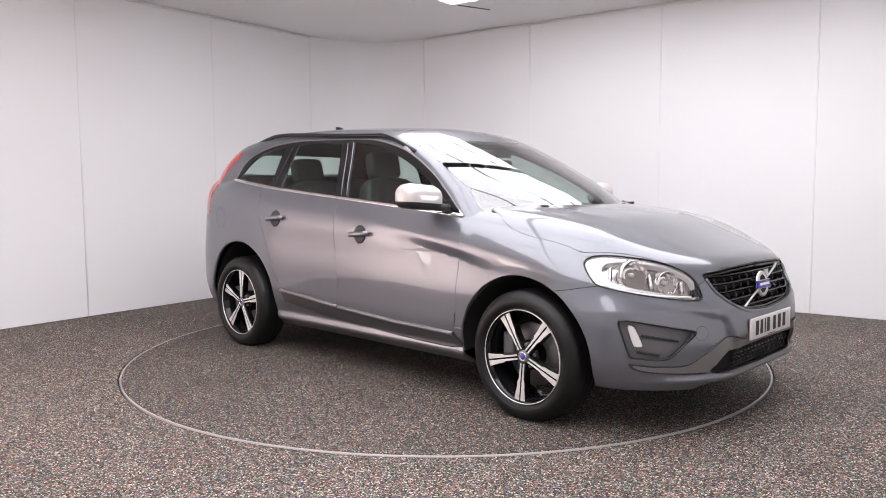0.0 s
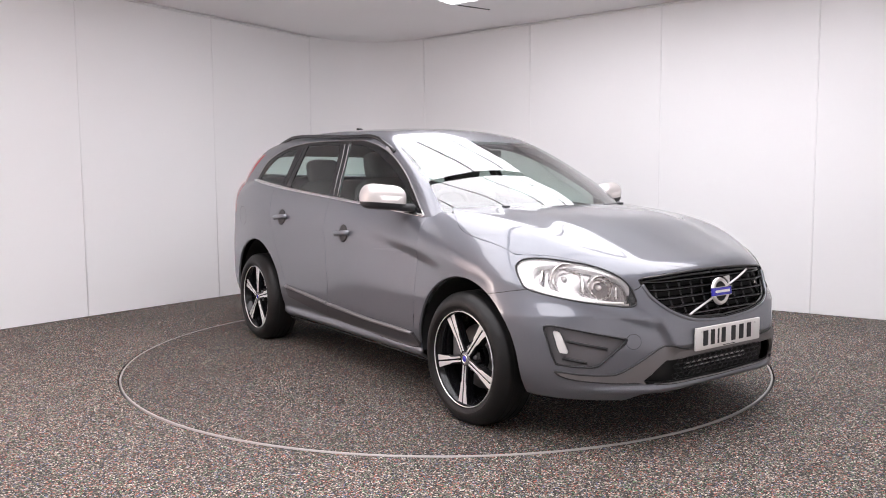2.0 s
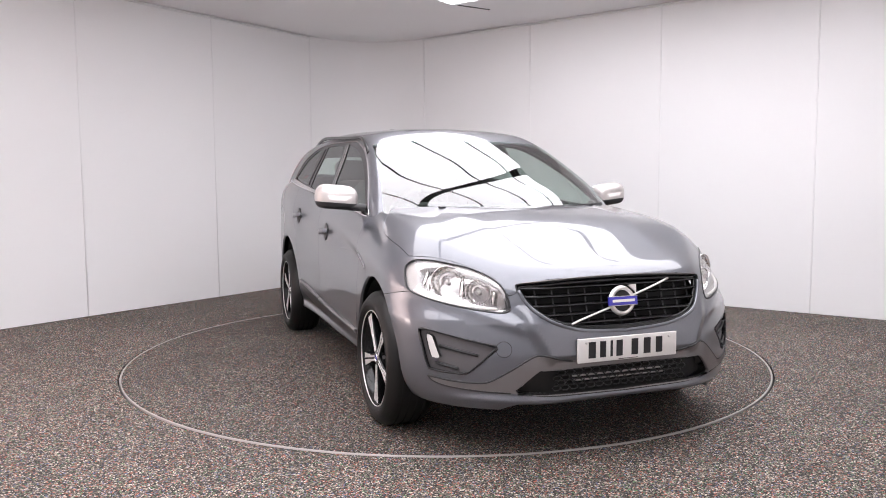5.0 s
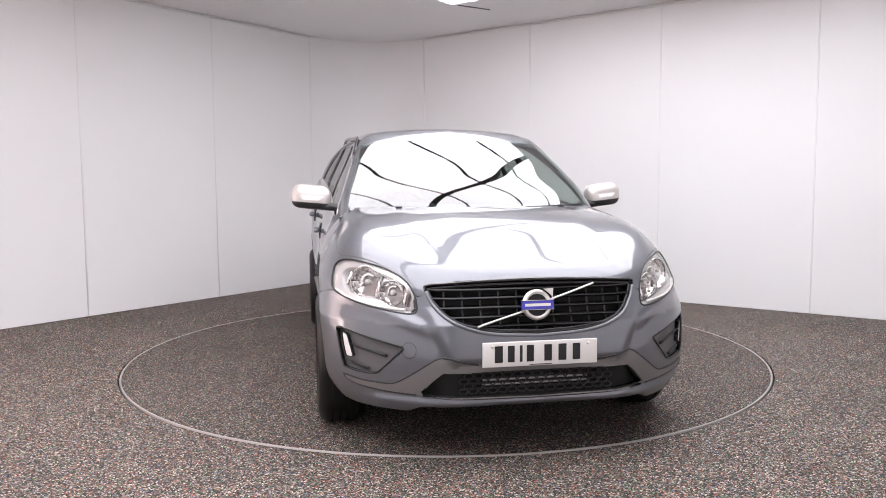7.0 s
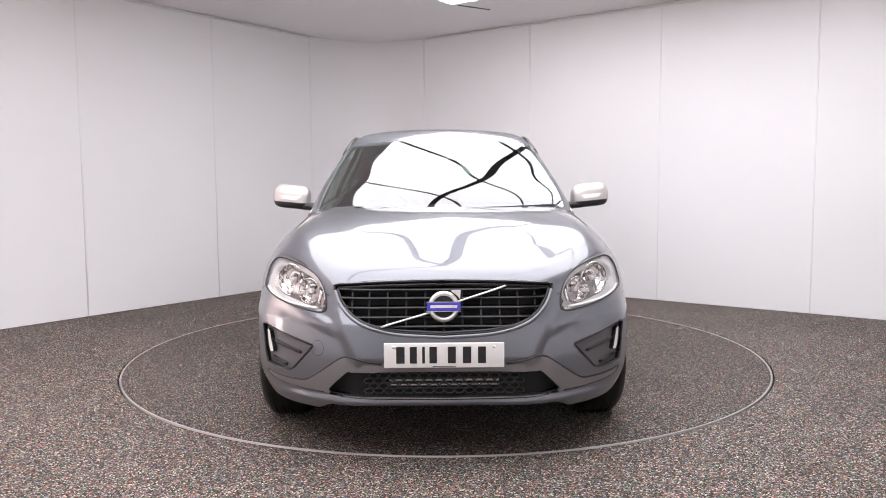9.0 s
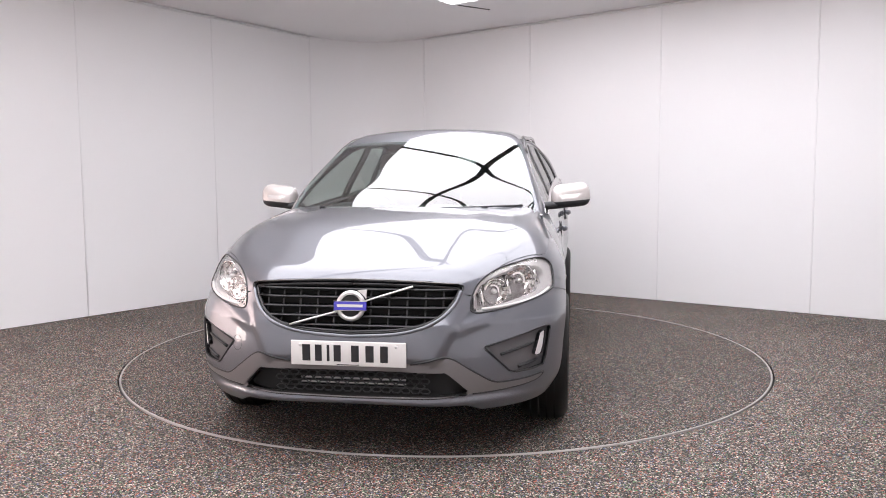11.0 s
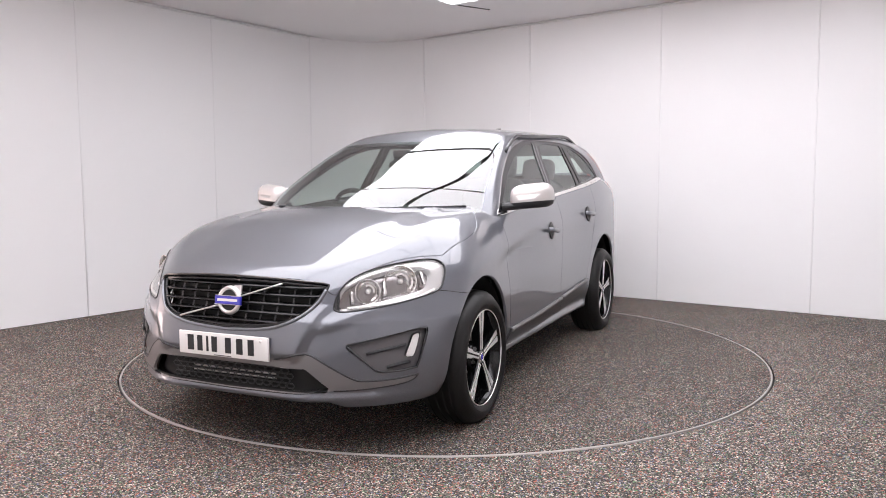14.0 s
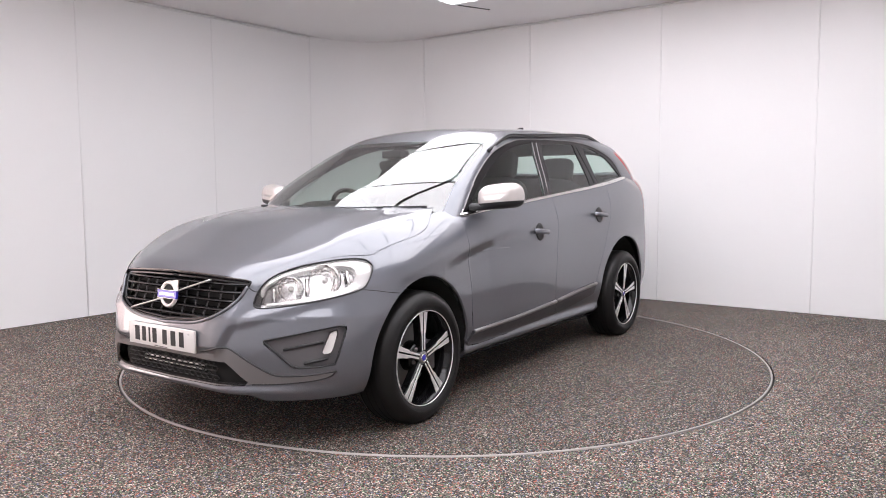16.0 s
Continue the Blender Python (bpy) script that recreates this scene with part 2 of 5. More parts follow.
def build_room():
    hole, rim = [], []
    steps = 144
    quad = [plan(-0.3, -0.3), plan(-0.3, ROOM_B + 0.3), plan(ROOM_A + 0.3, ROOM_B + 0.3), plan(ROOM_A + 0.3, -0.3)]
    for k in range(steps):
        a = 2 * math.pi * k / steps
        d = Vector((math.cos(a), math.sin(a), 0))
        hole.append(AXIS + d * (DISC + 0.012))
        far = 99.0
        for i in range(4):
            p, q = quad[i], quad[(i + 1) % 4]
            e = q - p
            den = d.x * e.y - d.y * e.x
            if abs(den) > 1e-9:
                s = ((p - AXIS).x * e.y - (p - AXIS).y * e.x) / den
                u = ((p - AXIS).x * d.y - (p - AXIS).y * d.x) / den
                if s > 0 and -1e-6 <= u <= 1 + 1e-6:
                    far = min(far, s)
        rim.append(AXIS + d * far)
    fl = ring_slab("floor", rim, hole, -0.03, 0.0, FLOOR)
    place(fl, "speckled black and grey rubber granulate studio floor", "floor")
    slab("subfloor", quad, -0.12, -0.035, JOINT, "dark pit floor beneath the turntable", "floor")

    # far walls with their panels; the corner between them is rounded
    def wall(name, start, along, inward, length, seams, label):
        base = [start - inward * TH, start + along * length - inward * TH, start + along * length - inward * 0.02, start - inward * 0.02]
        w = slab(name, base, 0, CEIL, STRIP, label, "wall")
        marks = [0.0] + list(seams) + [length]
        for a, b in zip(marks, marks[1:]):
            p, q = start + along * (a + 0.002), start + along * (b - 0.002)
            c = [p - inward * 0.019, q - inward * 0.019, q, p]
            n = 4
            vs = [(*v.xy, 0.004) for v in c] + [(*v.xy, CEIL - 0.002) for v in c]
            fs = [(3, 2, 1, 0), (4, 5, 6, 7)] + [(i, (i + 1) % n, n + (i + 1) % n, n + i) for i in range(n)]
            o = new("panel", mesh_of("panel", vs, fs, WALL))
            o.parent = w
        for s in seams:
            p = start + along * s
            bm = box((0.014, 0.005, CEIL - 0.01), (0, 0, CEIL / 2), 0.0025, 1)
            bm.transform(Matrix.Translation(p + inward * 0.002) @ Matrix.Rotation(math.atan2(along.y, along.x), 4, "Z"))
            part("joint_strip", bm, STRIP, w, "slim white cover strip")
        return w

    wall("wall_west", plan(ROUND, 0), WALL_L, WALL_R, ROOM_A - ROUND, (1.44, 2.94, 4.44, 5.94), "white studio wall of tall smooth panels with slim joints")
    wall("wall_north", plan(0, ROUND), WALL_R, WALL_L, ROOM_B - ROUND, (1.52, 3.05, 4.52, 6.02), "white studio wall of tall smooth panels with slim joints")
    # rounded corner
    vs, fs = [], []
    n = 40
    c = plan(ROUND, ROUND)
    for k in range(n + 1):
        a = math.pi / 2 * k / n
        d = -WALL_R * math.cos(a) - WALL_L * math.sin(a)
        for r in (ROUND, ROUND + TH):
            p = c + d * r
            vs += [(*p.xy, 0.002), (*p.xy, CEIL)]
    for k in range(n):
        i = 4 * k
        for a, b in ((0, 1), (1, 3), (3, 2), (2, 0)):
            fs.append((i + a, i + b, i + 4 + b, i + 4 + a))
    cw = new("wall_corner", mesh_of("wall_corner", vs, fs, WALL))
    place(cw, "curved white panel rounding the corner of the studio", "wall")
    for q, al in ((plan(ROUND, 0), WALL_L), (plan(0, ROUND), WALL_R)):
        bm = box((0.02, 0.006, CEIL - 0.01), (0, 0, CEIL / 2), 0.0025, 1)
        bm.transform(Matrix.Translation(q) @ Matrix.Rotation(math.atan2(al.y, al.x), 4, "Z"))
        part("joint_strip", bm, STRIP, cw, "slim white cover strip")
    # walls behind the camera
    slab("wall_south", [plan(ROOM_A, 0), plan(ROOM_A + TH, 0), plan(ROOM_A + TH, ROOM_B), plan(ROOM_A, ROOM_B)], 0, CEIL, WALL, "plain white studio wall", "wall")
    slab("wall_east", [plan(0, ROOM_B), plan(0, ROOM_B + TH), plan(ROOM_A, ROOM_B + TH), plan(ROOM_A, ROOM_B)], 0, CEIL, WALL, "plain white studio wall", "wall")
    slab("ceiling", [plan(-0.2, -0.2), plan(-0.2, ROOM_B + 0.2), plan(ROOM_A + 0.2, ROOM_B + 0.2), plan(ROOM_A + 0.2, -0.2)], CEIL, CEIL + 0.1, CEILING,
         "plain matt white ceiling", "ceiling")
    # slim cove between the far walls and the ceiling
    for p, q, nm in ((plan(ROUND, 0), plan(ROOM_A, 0), WALL_R), (plan(0, ROUND), plan(0, ROOM_B), WALL_L)):
        bm = tube([p + nm * 0.012 + Vector((0, 0, CEIL - 0.014)), q + nm * 0.012 + Vector((0, 0, CEIL - 0.014))], 0.013, 6)
        t = part("trim", bm, STRIP, None)
        place(t, "slim white edge trim under the ceiling", "trim")


SOFT_A, SOFT_B, SOFT_Z = (1.30, 8.2), (2.36, 6.75), CEIL - 0.012


def build_light():
    """Luminous ceiling of stretched panels, with dark joints between them."""
    root = new("ceiling_light")
    root.location = plan(sum(SOFT_A) / 2, sum(SOFT_B) / 2, SOFT_Z)
    tagged(root, "large luminous white ceiling panel with dark joints above the turntable", "light")
    inv = Matrix.Translation(-root.location)
    cuts_a = (SOFT_A[0], 1.72, 2.45, 3.38, 4.30, 5.25, 6.2, 7.1, SOFT_A[1])
    cuts_b = (SOFT_B[0], 3.75, 5.4, SOFT_B[1])
    for a0, a1 in zip(cuts_a, cuts_a[1:]):
        for b0, b1 in zip(cuts_b, cuts_b[1:]):
            g = 0.02
            c = [plan(a0 + g, b0 + g), plan(a1 - g, b0 + g), plan(a1 - g, b1 - g), plan(a0 + g, b1 - g)]
            vs = [inv @ Vector((*p.xy, SOFT_Z)) for p in c] + [inv @ Vector((*p.xy, SOFT_Z + 0.008)) for p in c]
            fs = [(0, 1, 2, 3), (7, 6, 5, 4)] + [(i, 4 + i, 4 + (i + 1) % 4, (i + 1) % 4) for i in range(4)]
            o = new("diffuser", mesh_of("diffuser", vs, fs, LIGHT))
            o.parent = root
    for lines, flip in ((cuts_a, 0), (cuts_b, 1)):
        for s in lines:
            p, q = (plan(s, SOFT_B[0]), plan(s, SOFT_B[1])) if not flip else (plan(SOFT_A[0], s), plan(SOFT_A[1], s))
            wide = 0.09 if s == 3.75 else 0.036
            d = (q - p).normalized()
            bm = box(((q - p).length, wide, 0.012), (0, 0, 0))
            bm.transform(inv @ Matrix.Translation((p + q) / 2 + Vector((0, 0, SOFT_Z + 0.004))) @ Matrix.Rotation(math.atan2(d.y, d.x), 4, "Z"))
            part("joint", bm, JOINT if s not in (SOFT_A[0], SOFT_A[1], SOFT_B[0], SOFT_B[1]) else STRIP, root)


def build_ceiling_slot():
    p, q = Vector((0.17, 7.93, CEIL)), Vector((0.50, 8.14, CEIL))
    d = q - p
    bm = box((d.length, 0.03, 0.008), (0, 0, 0), 0.002, 1)
    bm.transform(Matrix.Translation((p + q) / 2) @ Matrix.Rotation(math.atan2(d.y, d.x), 4, "Z"))
    o = part("ceiling_vent", bm, JOINT, None)
    tagged(o, "short dark slot vent in the white ceiling", "vent")


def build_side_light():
    """Unseen warm panel added at the wall beside the camera, plus a hot-spot panel."""
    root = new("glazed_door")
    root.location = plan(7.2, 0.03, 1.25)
    tagged(root, "wide warm glowing panel added out of view to light the car's side", "door")
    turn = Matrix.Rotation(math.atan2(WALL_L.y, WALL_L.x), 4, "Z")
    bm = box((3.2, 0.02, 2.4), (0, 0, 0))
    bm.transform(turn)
    part("pane", bm, SIDE_LIGHT, root, "pale warm glowing pane")
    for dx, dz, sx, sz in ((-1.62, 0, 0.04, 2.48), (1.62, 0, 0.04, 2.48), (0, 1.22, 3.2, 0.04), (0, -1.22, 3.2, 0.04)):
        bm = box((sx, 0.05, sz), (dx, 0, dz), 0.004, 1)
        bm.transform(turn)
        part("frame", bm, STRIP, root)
    # small bright panel added so that a hot spot mirrors in the car door
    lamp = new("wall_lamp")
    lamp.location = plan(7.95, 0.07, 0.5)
    tagged(lamp, "low bright panel added out of view for the hot spot on the car", "lamp")
    for nm, size, mt in (("diffuser", (0.9, 0.03, 0.7), HOT_SPOT_GLOW), ("housing", (0.94, 0.02, 0.74), STRIP)):
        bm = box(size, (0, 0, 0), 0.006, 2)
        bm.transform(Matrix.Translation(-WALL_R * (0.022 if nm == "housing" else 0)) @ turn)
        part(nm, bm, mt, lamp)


def build_turntable():
    root = new("turntable")
    root.location = AXIS
    tagged(root, "round turntable flush with the floor, speckled rubber with a pale rim", "turntable")
    prof = [(0.0001, 0.0), (0.6, 0.0), (1.2, 0.0), (DISC - 0.012, 0.0), (DISC - 0.012, -0.03)]
    bm = lathe(prof, 128)
    for f in bm.faces:
        f.smooth = False
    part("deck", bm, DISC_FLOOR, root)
    bm = lathe([(DISC - 0.0115, -0.02), (DISC - 0.011, 0.002), (DISC - 0.002, 0.003), (DISC, 0.0), (DISC, -0.02)], 160)
    part("rim", bm, RING, root, "pale metal rim")
    return root


build_room()
build_light()
build_ceiling_slot()
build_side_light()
turntable = build_turntable()


# ---- the car: smooth guide curves, x forward, y to its left, origin between the axles on the ground ----
def spline(xs, ys):
    """A natural cubic through the given points, straight beyond them."""
    xs, ys = np.array(xs, float), np.array(ys, float)
    if xs[0] > xs[-1]:
        xs, ys = xs[::-1], ys[::-1]
    n, h = len(xs), np.diff(xs)
    a, r = np.eye(n), np.zeros(n)
    for i in range(1, n - 1):
        a[i, i - 1:i + 2] = h[i - 1], 2 * (h[i - 1] + h[i]), h[i]
        r[i] = 3 * ((ys[i + 1] - ys[i]) / h[i] - (ys[i] - ys[i - 1]) / h[i - 1])
    c = np.linalg.solve(a, r)
    b = np.diff(ys) / h - h * (2 * c[:-1] + c[1:]) / 3
    d = np.diff(c) / (3 * h)
    end = b[-1] + 2 * c[-2] * h[-1] + 3 * d[-1] * h[-1] ** 2

    def at(x):
        x = np.asarray(x, float)
        i = np.clip(np.searchsorted(xs, x) - 1, 0, n - 2)
        t = x - xs[i]
        y = ys[i] + t * (b[i] + t * (c[i] + t * d[i]))
        y = np.where(x < xs[0], ys[0] + b[0] * (x - xs[0]), y)
        return np.where(x > xs[-1], ys[-1] + end * (x - xs[-1]), y)
    return at


def smax(a, b, k):
    h = np.maximum(k - np.abs(a - b), 0) / k
    return np.maximum(a, b) + h * h * k / 4


BELT = spline((-2.3, -1.6, -1.28, -0.3, 0.82, 1.5, 2.2), (1.3443, 1.2758, 1.2332, 1.1408, 1.0505, 0.9984, 0.948))
HALF = spline((-2.4, -2.1, -1.8, -1.4, -0.7, 0.2, 0.9, 1.4, 1.7, 1.95, 2.2), (0.772, 0.858, 0.8965, 0.914, 0.8828, 0.8774, 0.8846, 0.9166, 0.921, 0.9053, 0.8597))
INSET = spline((-0.1, 0.0, 0.12, 0.3, 0.5, 0.66, 0.78, 0.88, 1.0, 1.2), (0.1298, 0.0692, 0.0137, -0.0042, -0.0074, -0.0023, -0.001, 0.0206, 0.0681, 0.16))
NOSE = spline((0.15, 0.23, 0.3, 0.4, 0.5, 0.6, 0.7, 0.8, 0.9, 1.0), (2.175, 2.210, 2.234, 2.248, 2.2465, 2.232, 2.213, 2.198, 2.157, 2.0827))
SWEEP = spline((0.0, 0.26, 0.44, 0.54, 0.64, 0.74, 0.82, 0.9, 1.0), (0.0002, -0.0001, 0.0178, 0.0678, 0.1351, 0.2133, 0.2851, 0.3793, 0.5615))
TAIL = spline((0.2, 0.4, 0.6, 0.75, 0.9, 1.05, 1.2, 1.35), (2.16, 2.24, 2.258, 2.246, 2.225, 2.20, 2.165, 2.1221))
HOOD = spline((0.5, 0.8, 1.19, 1.5, 1.65, 1.8, 2.0, 2.12, 2.22, 2.3), (1.185, 1.15, 1.110, 1.066, 1.029, 0.974, 0.898, 0.8525, 0.8042, 0.7507))
ROOF = spline((-2.1, -1.8, -1.5, -1.1, -0.7, -0.3, 0.0, 0.25, 0.5), (1.5097, 1.5794, 1.6318, 1.6579, 1.6547, 1.6388, 1.6185, 1.5801, 1.5099))

CROWN = spline((0.0, 0.2, 0.4, 0.6, 0.75, 0.85, 0.95), (0.0, 0.0024, 0.0111, 0.0264, 0.0567, 0.1334, 0.2423))
DOME = spline((0.0, 0.2, 0.4, 0.6, 0.75), (0.0, 0.005, 0.019, 0.049, 0.084))
TUMBLE = spline((-0.1, 0.0, 0.15, 0.3, 0.4, 0.5), (0.8382, 0.809, 0.7469, 0.6764, 0.6372, 0.591))
FLARE = spline((-2.1, -1.7, -1.2, -0.5, 0.2, 0.8, 1.2), (0.02, 0.0, -0.018, -0.0271, -0.0095, -0.0084, -0.0316))
SCREEN = spline((1.0, 1.1, 1.2, 1.3, 1.4, 1.5, 1.6), (1.3918, 1.2338, 1.0635, 0.848, 0.6224, 0.3838, 0.1347))
GATE = spline((1.1, 1.25, 1.4, 1.5, 1.6), (2.20, 2.125, 2.0, 1.895, 1.794))


def SKIRT(x, y):
    """Height of the painted body's lower edge."""
    nose = 0.262 - 0.032 * np.clip((np.abs(y) - 0.50) / 0.06, 0, 1)
    t = np.clip((x - 1.3) / 0.2, 0, 1)
    return nose * t + 0.20 * (1 - t)


def lower_body(p):
    x, y, z = p[:, 0], np.abs(p[:, 1]), p[:, 2]
    belt = BELT(x)
    h = (z - 0.25) / (belt - 0.25)
    fold = np.interp(x, (0.065, 0.49, 0.875, 1.099), (1.004, 0.946, 0.88, 0.838)) - z
    step = np.clip(fold / 0.075, 0, 1)
    fold = step * step * (3 - 2 * step) * np.exp(-np.maximum(fold - 0.075, 0) / 0.16) * np.clip((x - 0.05) / 0.6, 0, 1) * np.clip((1.15 - x) / 0.3, 0, 1)
    rocker = np.clip((1.05 - np.abs(x)) / 0.15, 0, 1)
    side = y - (HALF(x) - INSET(h) - 0.017 * fold + 0.042 * rocker * np.exp(-((z - 0.268) / 0.038) ** 2))
    front = x - (NOSE(z) - SWEEP(y) - np.maximum(z - 0.62, 0) * 0.55 * np.minimum(y / 0.8, 1.2) ** 2)
    rear = -x - (TAIL(z) - 0.22 * (y / 0.9) ** 4)
    ridge = np.clip((0.435 + (z - 0.5) * 0.45 - y) / 0.055, 0, 1)
    level = np.clip((z - 0.45) / 0.03, 0, 1) * np.clip((0.70 - z) / 0.08, 0, 1)
    front = front - 0.018 * ridge * ridge * (3 - 2 * ridge) * level
    brow = z - 0.598 - 0.36 * (y - 0.46)
    front = front - 0.011 * np.exp(-(brow / 0.028) ** 2) * np.clip((y - 0.42) / 0.08, 0, 1)
    front = front - 0.015 * np.exp(-((z - 0.280) / 0.022) ** 2) * np.clip((0.86 - y) / 0.2, 0, 1)
    crown = HOOD(x) - CROWN(y) + 0.004 * np.exp(-((y - 0.36 - 0.12 * (2.2 - x)) / 0.07) ** 2) * np.clip((2.2 - x) * 3, 0, 1)
    s = np.clip((x - 0.72) / 0.25, 0, 1)
    s = s * s * (3 - 2 * s)
    top = z - (crown * s + (belt + 0.004) * (1 - s))
    f = smax(side, front, 0.16)
    f = smax(f, rear, 0.16)
    f = smax(f, top, 0.07 * s + 0.012 + 0.16 * np.clip((-1.5 - x) / 0.3, 0, 1))
    return smax(f, SKIRT(x, y) - z, 0.02)


def cabin(p):
    x, y, z = p[:, 0], np.abs(p[:, 1]), p[:, 2]
    belt = BELT(x)
    side = y - (TUMBLE(z - belt) + FLARE(x))
    u = (z - 1.10) / 0.43
    front = (x - (SCREEN(z) - (0.60 - 0.28 * u) * y ** 2)) * 0.43
    rear = (-x - (GATE(z) - 0.14 * (y / 0.7) ** 4)) * 0.7
    top = z - (ROOF(x) - DOME(y))
    f = smax(side, top, 0.10)
    f = smax(f, front, 0.035)
    return smax(f, rear, 0.08)


class Skin:
    """Half of a closed smooth form (y >= 0), split into labelled panels along outlines."""

    def __init__(self, form, lo, hi, mid, step, floor_open=True):
        self.form = form
        xs, ys, zs = [np.linspace(a, b, max(2, int((b - a) / step) + 1)) for a, b in zip(lo, hi)]
        index, pts, faces = {}, [], []

        def vert(i, j, k):
            key = (i, j, k)
            if key not in index:
                index[key] = len(pts)
                pts.append((xs[i], ys[j], zs[k]))
            return index[key]
        nx, ny, nz = len(xs) - 1, len(ys) - 1, len(zs) - 1
        for i in range(nx):
            for j in range(ny):
                faces.append((vert(i, j, nz), vert(i + 1, j, nz), vert(i + 1, j + 1, nz), vert(i, j + 1, nz)))
            for k in range(nz):
                faces.append((vert(i, ny, k), vert(i, ny, k + 1), vert(i + 1, ny, k + 1), vert(i + 1, ny, k)))
        for j in range(ny):
            for k in range(nz):
                faces.append((vert(nx, j, k), vert(nx, j + 1, k), vert(nx, j + 1, k + 1), vert(nx, j, k + 1)))
                faces.append((vert(0, j, k), vert(0, j, k + 1), vert(0, j + 1, k + 1), vert(0, j + 1, k)))
        p = np.array(pts)
        q = np.stack([np.clip(p[:, 0], mid[0], mid[1]), 0 * p[:, 1], np.full(len(p), mid[2])], 1)
        d = p - q
        a, b = np.zeros(len(p)), np.full(len(p), 1.6)
        for _ in range(40):
            m = (a + b) / 2
            out = form(q + d * m[:, None]) > 0
            a, b = np.where(out, a, m), np.where(out, m, b)
        self.v = q + d * a[:, None]
        self.v[p[:, 1] == 0, 1] = 0
        self.f = faces
        self.lab = ["body"] * len(faces)

    def normals(self, v):
        e, g = 1e-4, []
        for k in range(3):
            o = np.zeros(3)
            o[k] = e
            g.append(self.form(v + o) - self.form(v - o))
        g = np.stack(g, 1)
        g[np.abs(v[:, 1]) < 1e-6, 1] = 0
        return g / np.maximum(np.linalg.norm(g, axis=1, keepdims=True), 1e-9)

    def split(self, labels, field, name):
        """Faces of these labels where field(points) < 0 take the name; faces on the line are cut along it."""
        labels = {labels} if isinstance(labels, str) else set(labels)
        val = field(self.v)
        made, extra = {}, []
        nf, nl = [], []
        base = len(self.v)

        def cross(a, b):
            key = (min(a, b), max(a, b))
            if key not in made:
                t = val[key[0]] / (val[key[0]] - val[key[1]])
                made[key] = base + len(extra)
                extra.append(self.v[key[0]] * (1 - t) + self.v[key[1]] * t)
            return made[key]
        for f, l in zip(self.f, self.lab):
            if l not in labels:
                nf.append(f), nl.append(l)
                continue
            s = [val[i] < 0 for i in f]
            if all(s) or not any(s):
                nf.append(f), nl.append(name if s[0] else l)
                continue
            ins, outs = [], []
            for k, i in enumerate(f):
                j = f[(k + 1) % len(f)]
                (ins if s[k] else outs).append(i)
                if s[k] != s[(k + 1) % len(f)]:
                    c = cross(i, j)
                    ins.append(c), outs.append(c)
            if len(ins) > 2:
                nf.append(tuple(ins)), nl.append(name)
            if len(outs) > 2:
                nf.append(tuple(outs)), nl.append(l)
        self.f, self.lab = nf, nl
        if extra:
            self.v = np.vstack([self.v, np.array(extra)])
        return self

    def panel(self, name, label, mat, parent, side=1, lip=0.014, gap=0.0025, lift=0.0, text="", offset=0.0):
        """A mesh of one label: side 1 left, -1 right, 0 both halves joined. Its edges are drawn in and turned under."""
        fs = [f for f, l in zip(self.f, self.lab) if l == label]
        if not fs:
            return None
        used = sorted({i for f in fs for i in f})
        pos = {i: k for k, i in enumerate(used)}
        v = self.v[used]
        n = self.normals(v)
        fs = [tuple(pos[i] for i in f) for f in fs]
        if side <= 0:
            mv, mn = v * [1, -1, 1], n * [1, -1, 1]
            mf = [f[::-1] for f in fs]
            if side < 0:
                v, n, fs = mv, mn, mf
            else:
                k = len(v)
                remap = [i if abs(v[i, 1]) < 1e-7 else None for i in range(k)]
                nv = [i for i in range(k) if remap[i] is None]
                for c, i in enumerate(nv):
                    remap[i] = k + c
                v, n = np.vstack([v, mv[nv]]), np.vstack([n, mn[nv]])
                fs = fs + [tuple(remap[i] for i in f) for f in mf]
        count = {}
        for f in fs:
            for a, b in zip(f, f[1:] + f[:1]):
                count[(a, b)] = count.get((a, b), 0) + 1
        border = [e for e in count if (e[1], e[0]) not in count]
        v = v + n * (lift + offset)
        if border:
            edge = sorted({i for e in border for i in e})
            pull = np.zeros_like(v)
            flat = [0] * len(v)
            es = set(edge)
            for f in fs:
                hit = [i for i in f if i in es]
                if hit:
                    c = v[list(f)].mean(0)
                    for i in hit:
                        d = c - v[i]
                        ln = np.linalg.norm(d)
                        if ln > 1e-9:
                            pull[i] += d / ln
            for i in edge:
                t = pull[i] - n[i] * (pull[i] @ n[i])
                ln = np.linalg.norm(t)
                if ln > 1e-6 and gap:
                    v[i] += t / ln * gap
            if lip:
                where = {i: len(v) + k for k, i in enumerate(edge)}
                v = np.vstack([v, v[edge] - n[edge] * lip])
                n = np.vstack([n, n[edge]])
                fs = fs + [(e[1], e[0], where[e[0]], where[e[1]]) for e in border]
        me = mesh_of(name, v, fs, mat, True)
        me.normals_split_custom_set_from_vertices([tuple(q) for q in n])
        ob = new(name, me)
        ob.parent = parent
        return tagged(ob, text)


def seen(axis):
    """Flattens points: 'side' to (x, z), 'front' to (y, z), 'top' to (x, y), or a turn in degrees between front and side."""
    if axis == "side":
        return lambda p: p[:, [0, 2]]
    if axis == "front":
        return lambda p: np.stack([np.abs(p[:, 1]), p[:, 2]], 1)
    if axis == "top":
        return lambda p: np.stack([p[:, 0], np.abs(p[:, 1])], 1)
    c, s = math.cos(radians(axis)), math.sin(radians(axis))
    return lambda p: np.stack([np.abs(p[:, 1]) * c - p[:, 0] * s, p[:, 2]], 1)


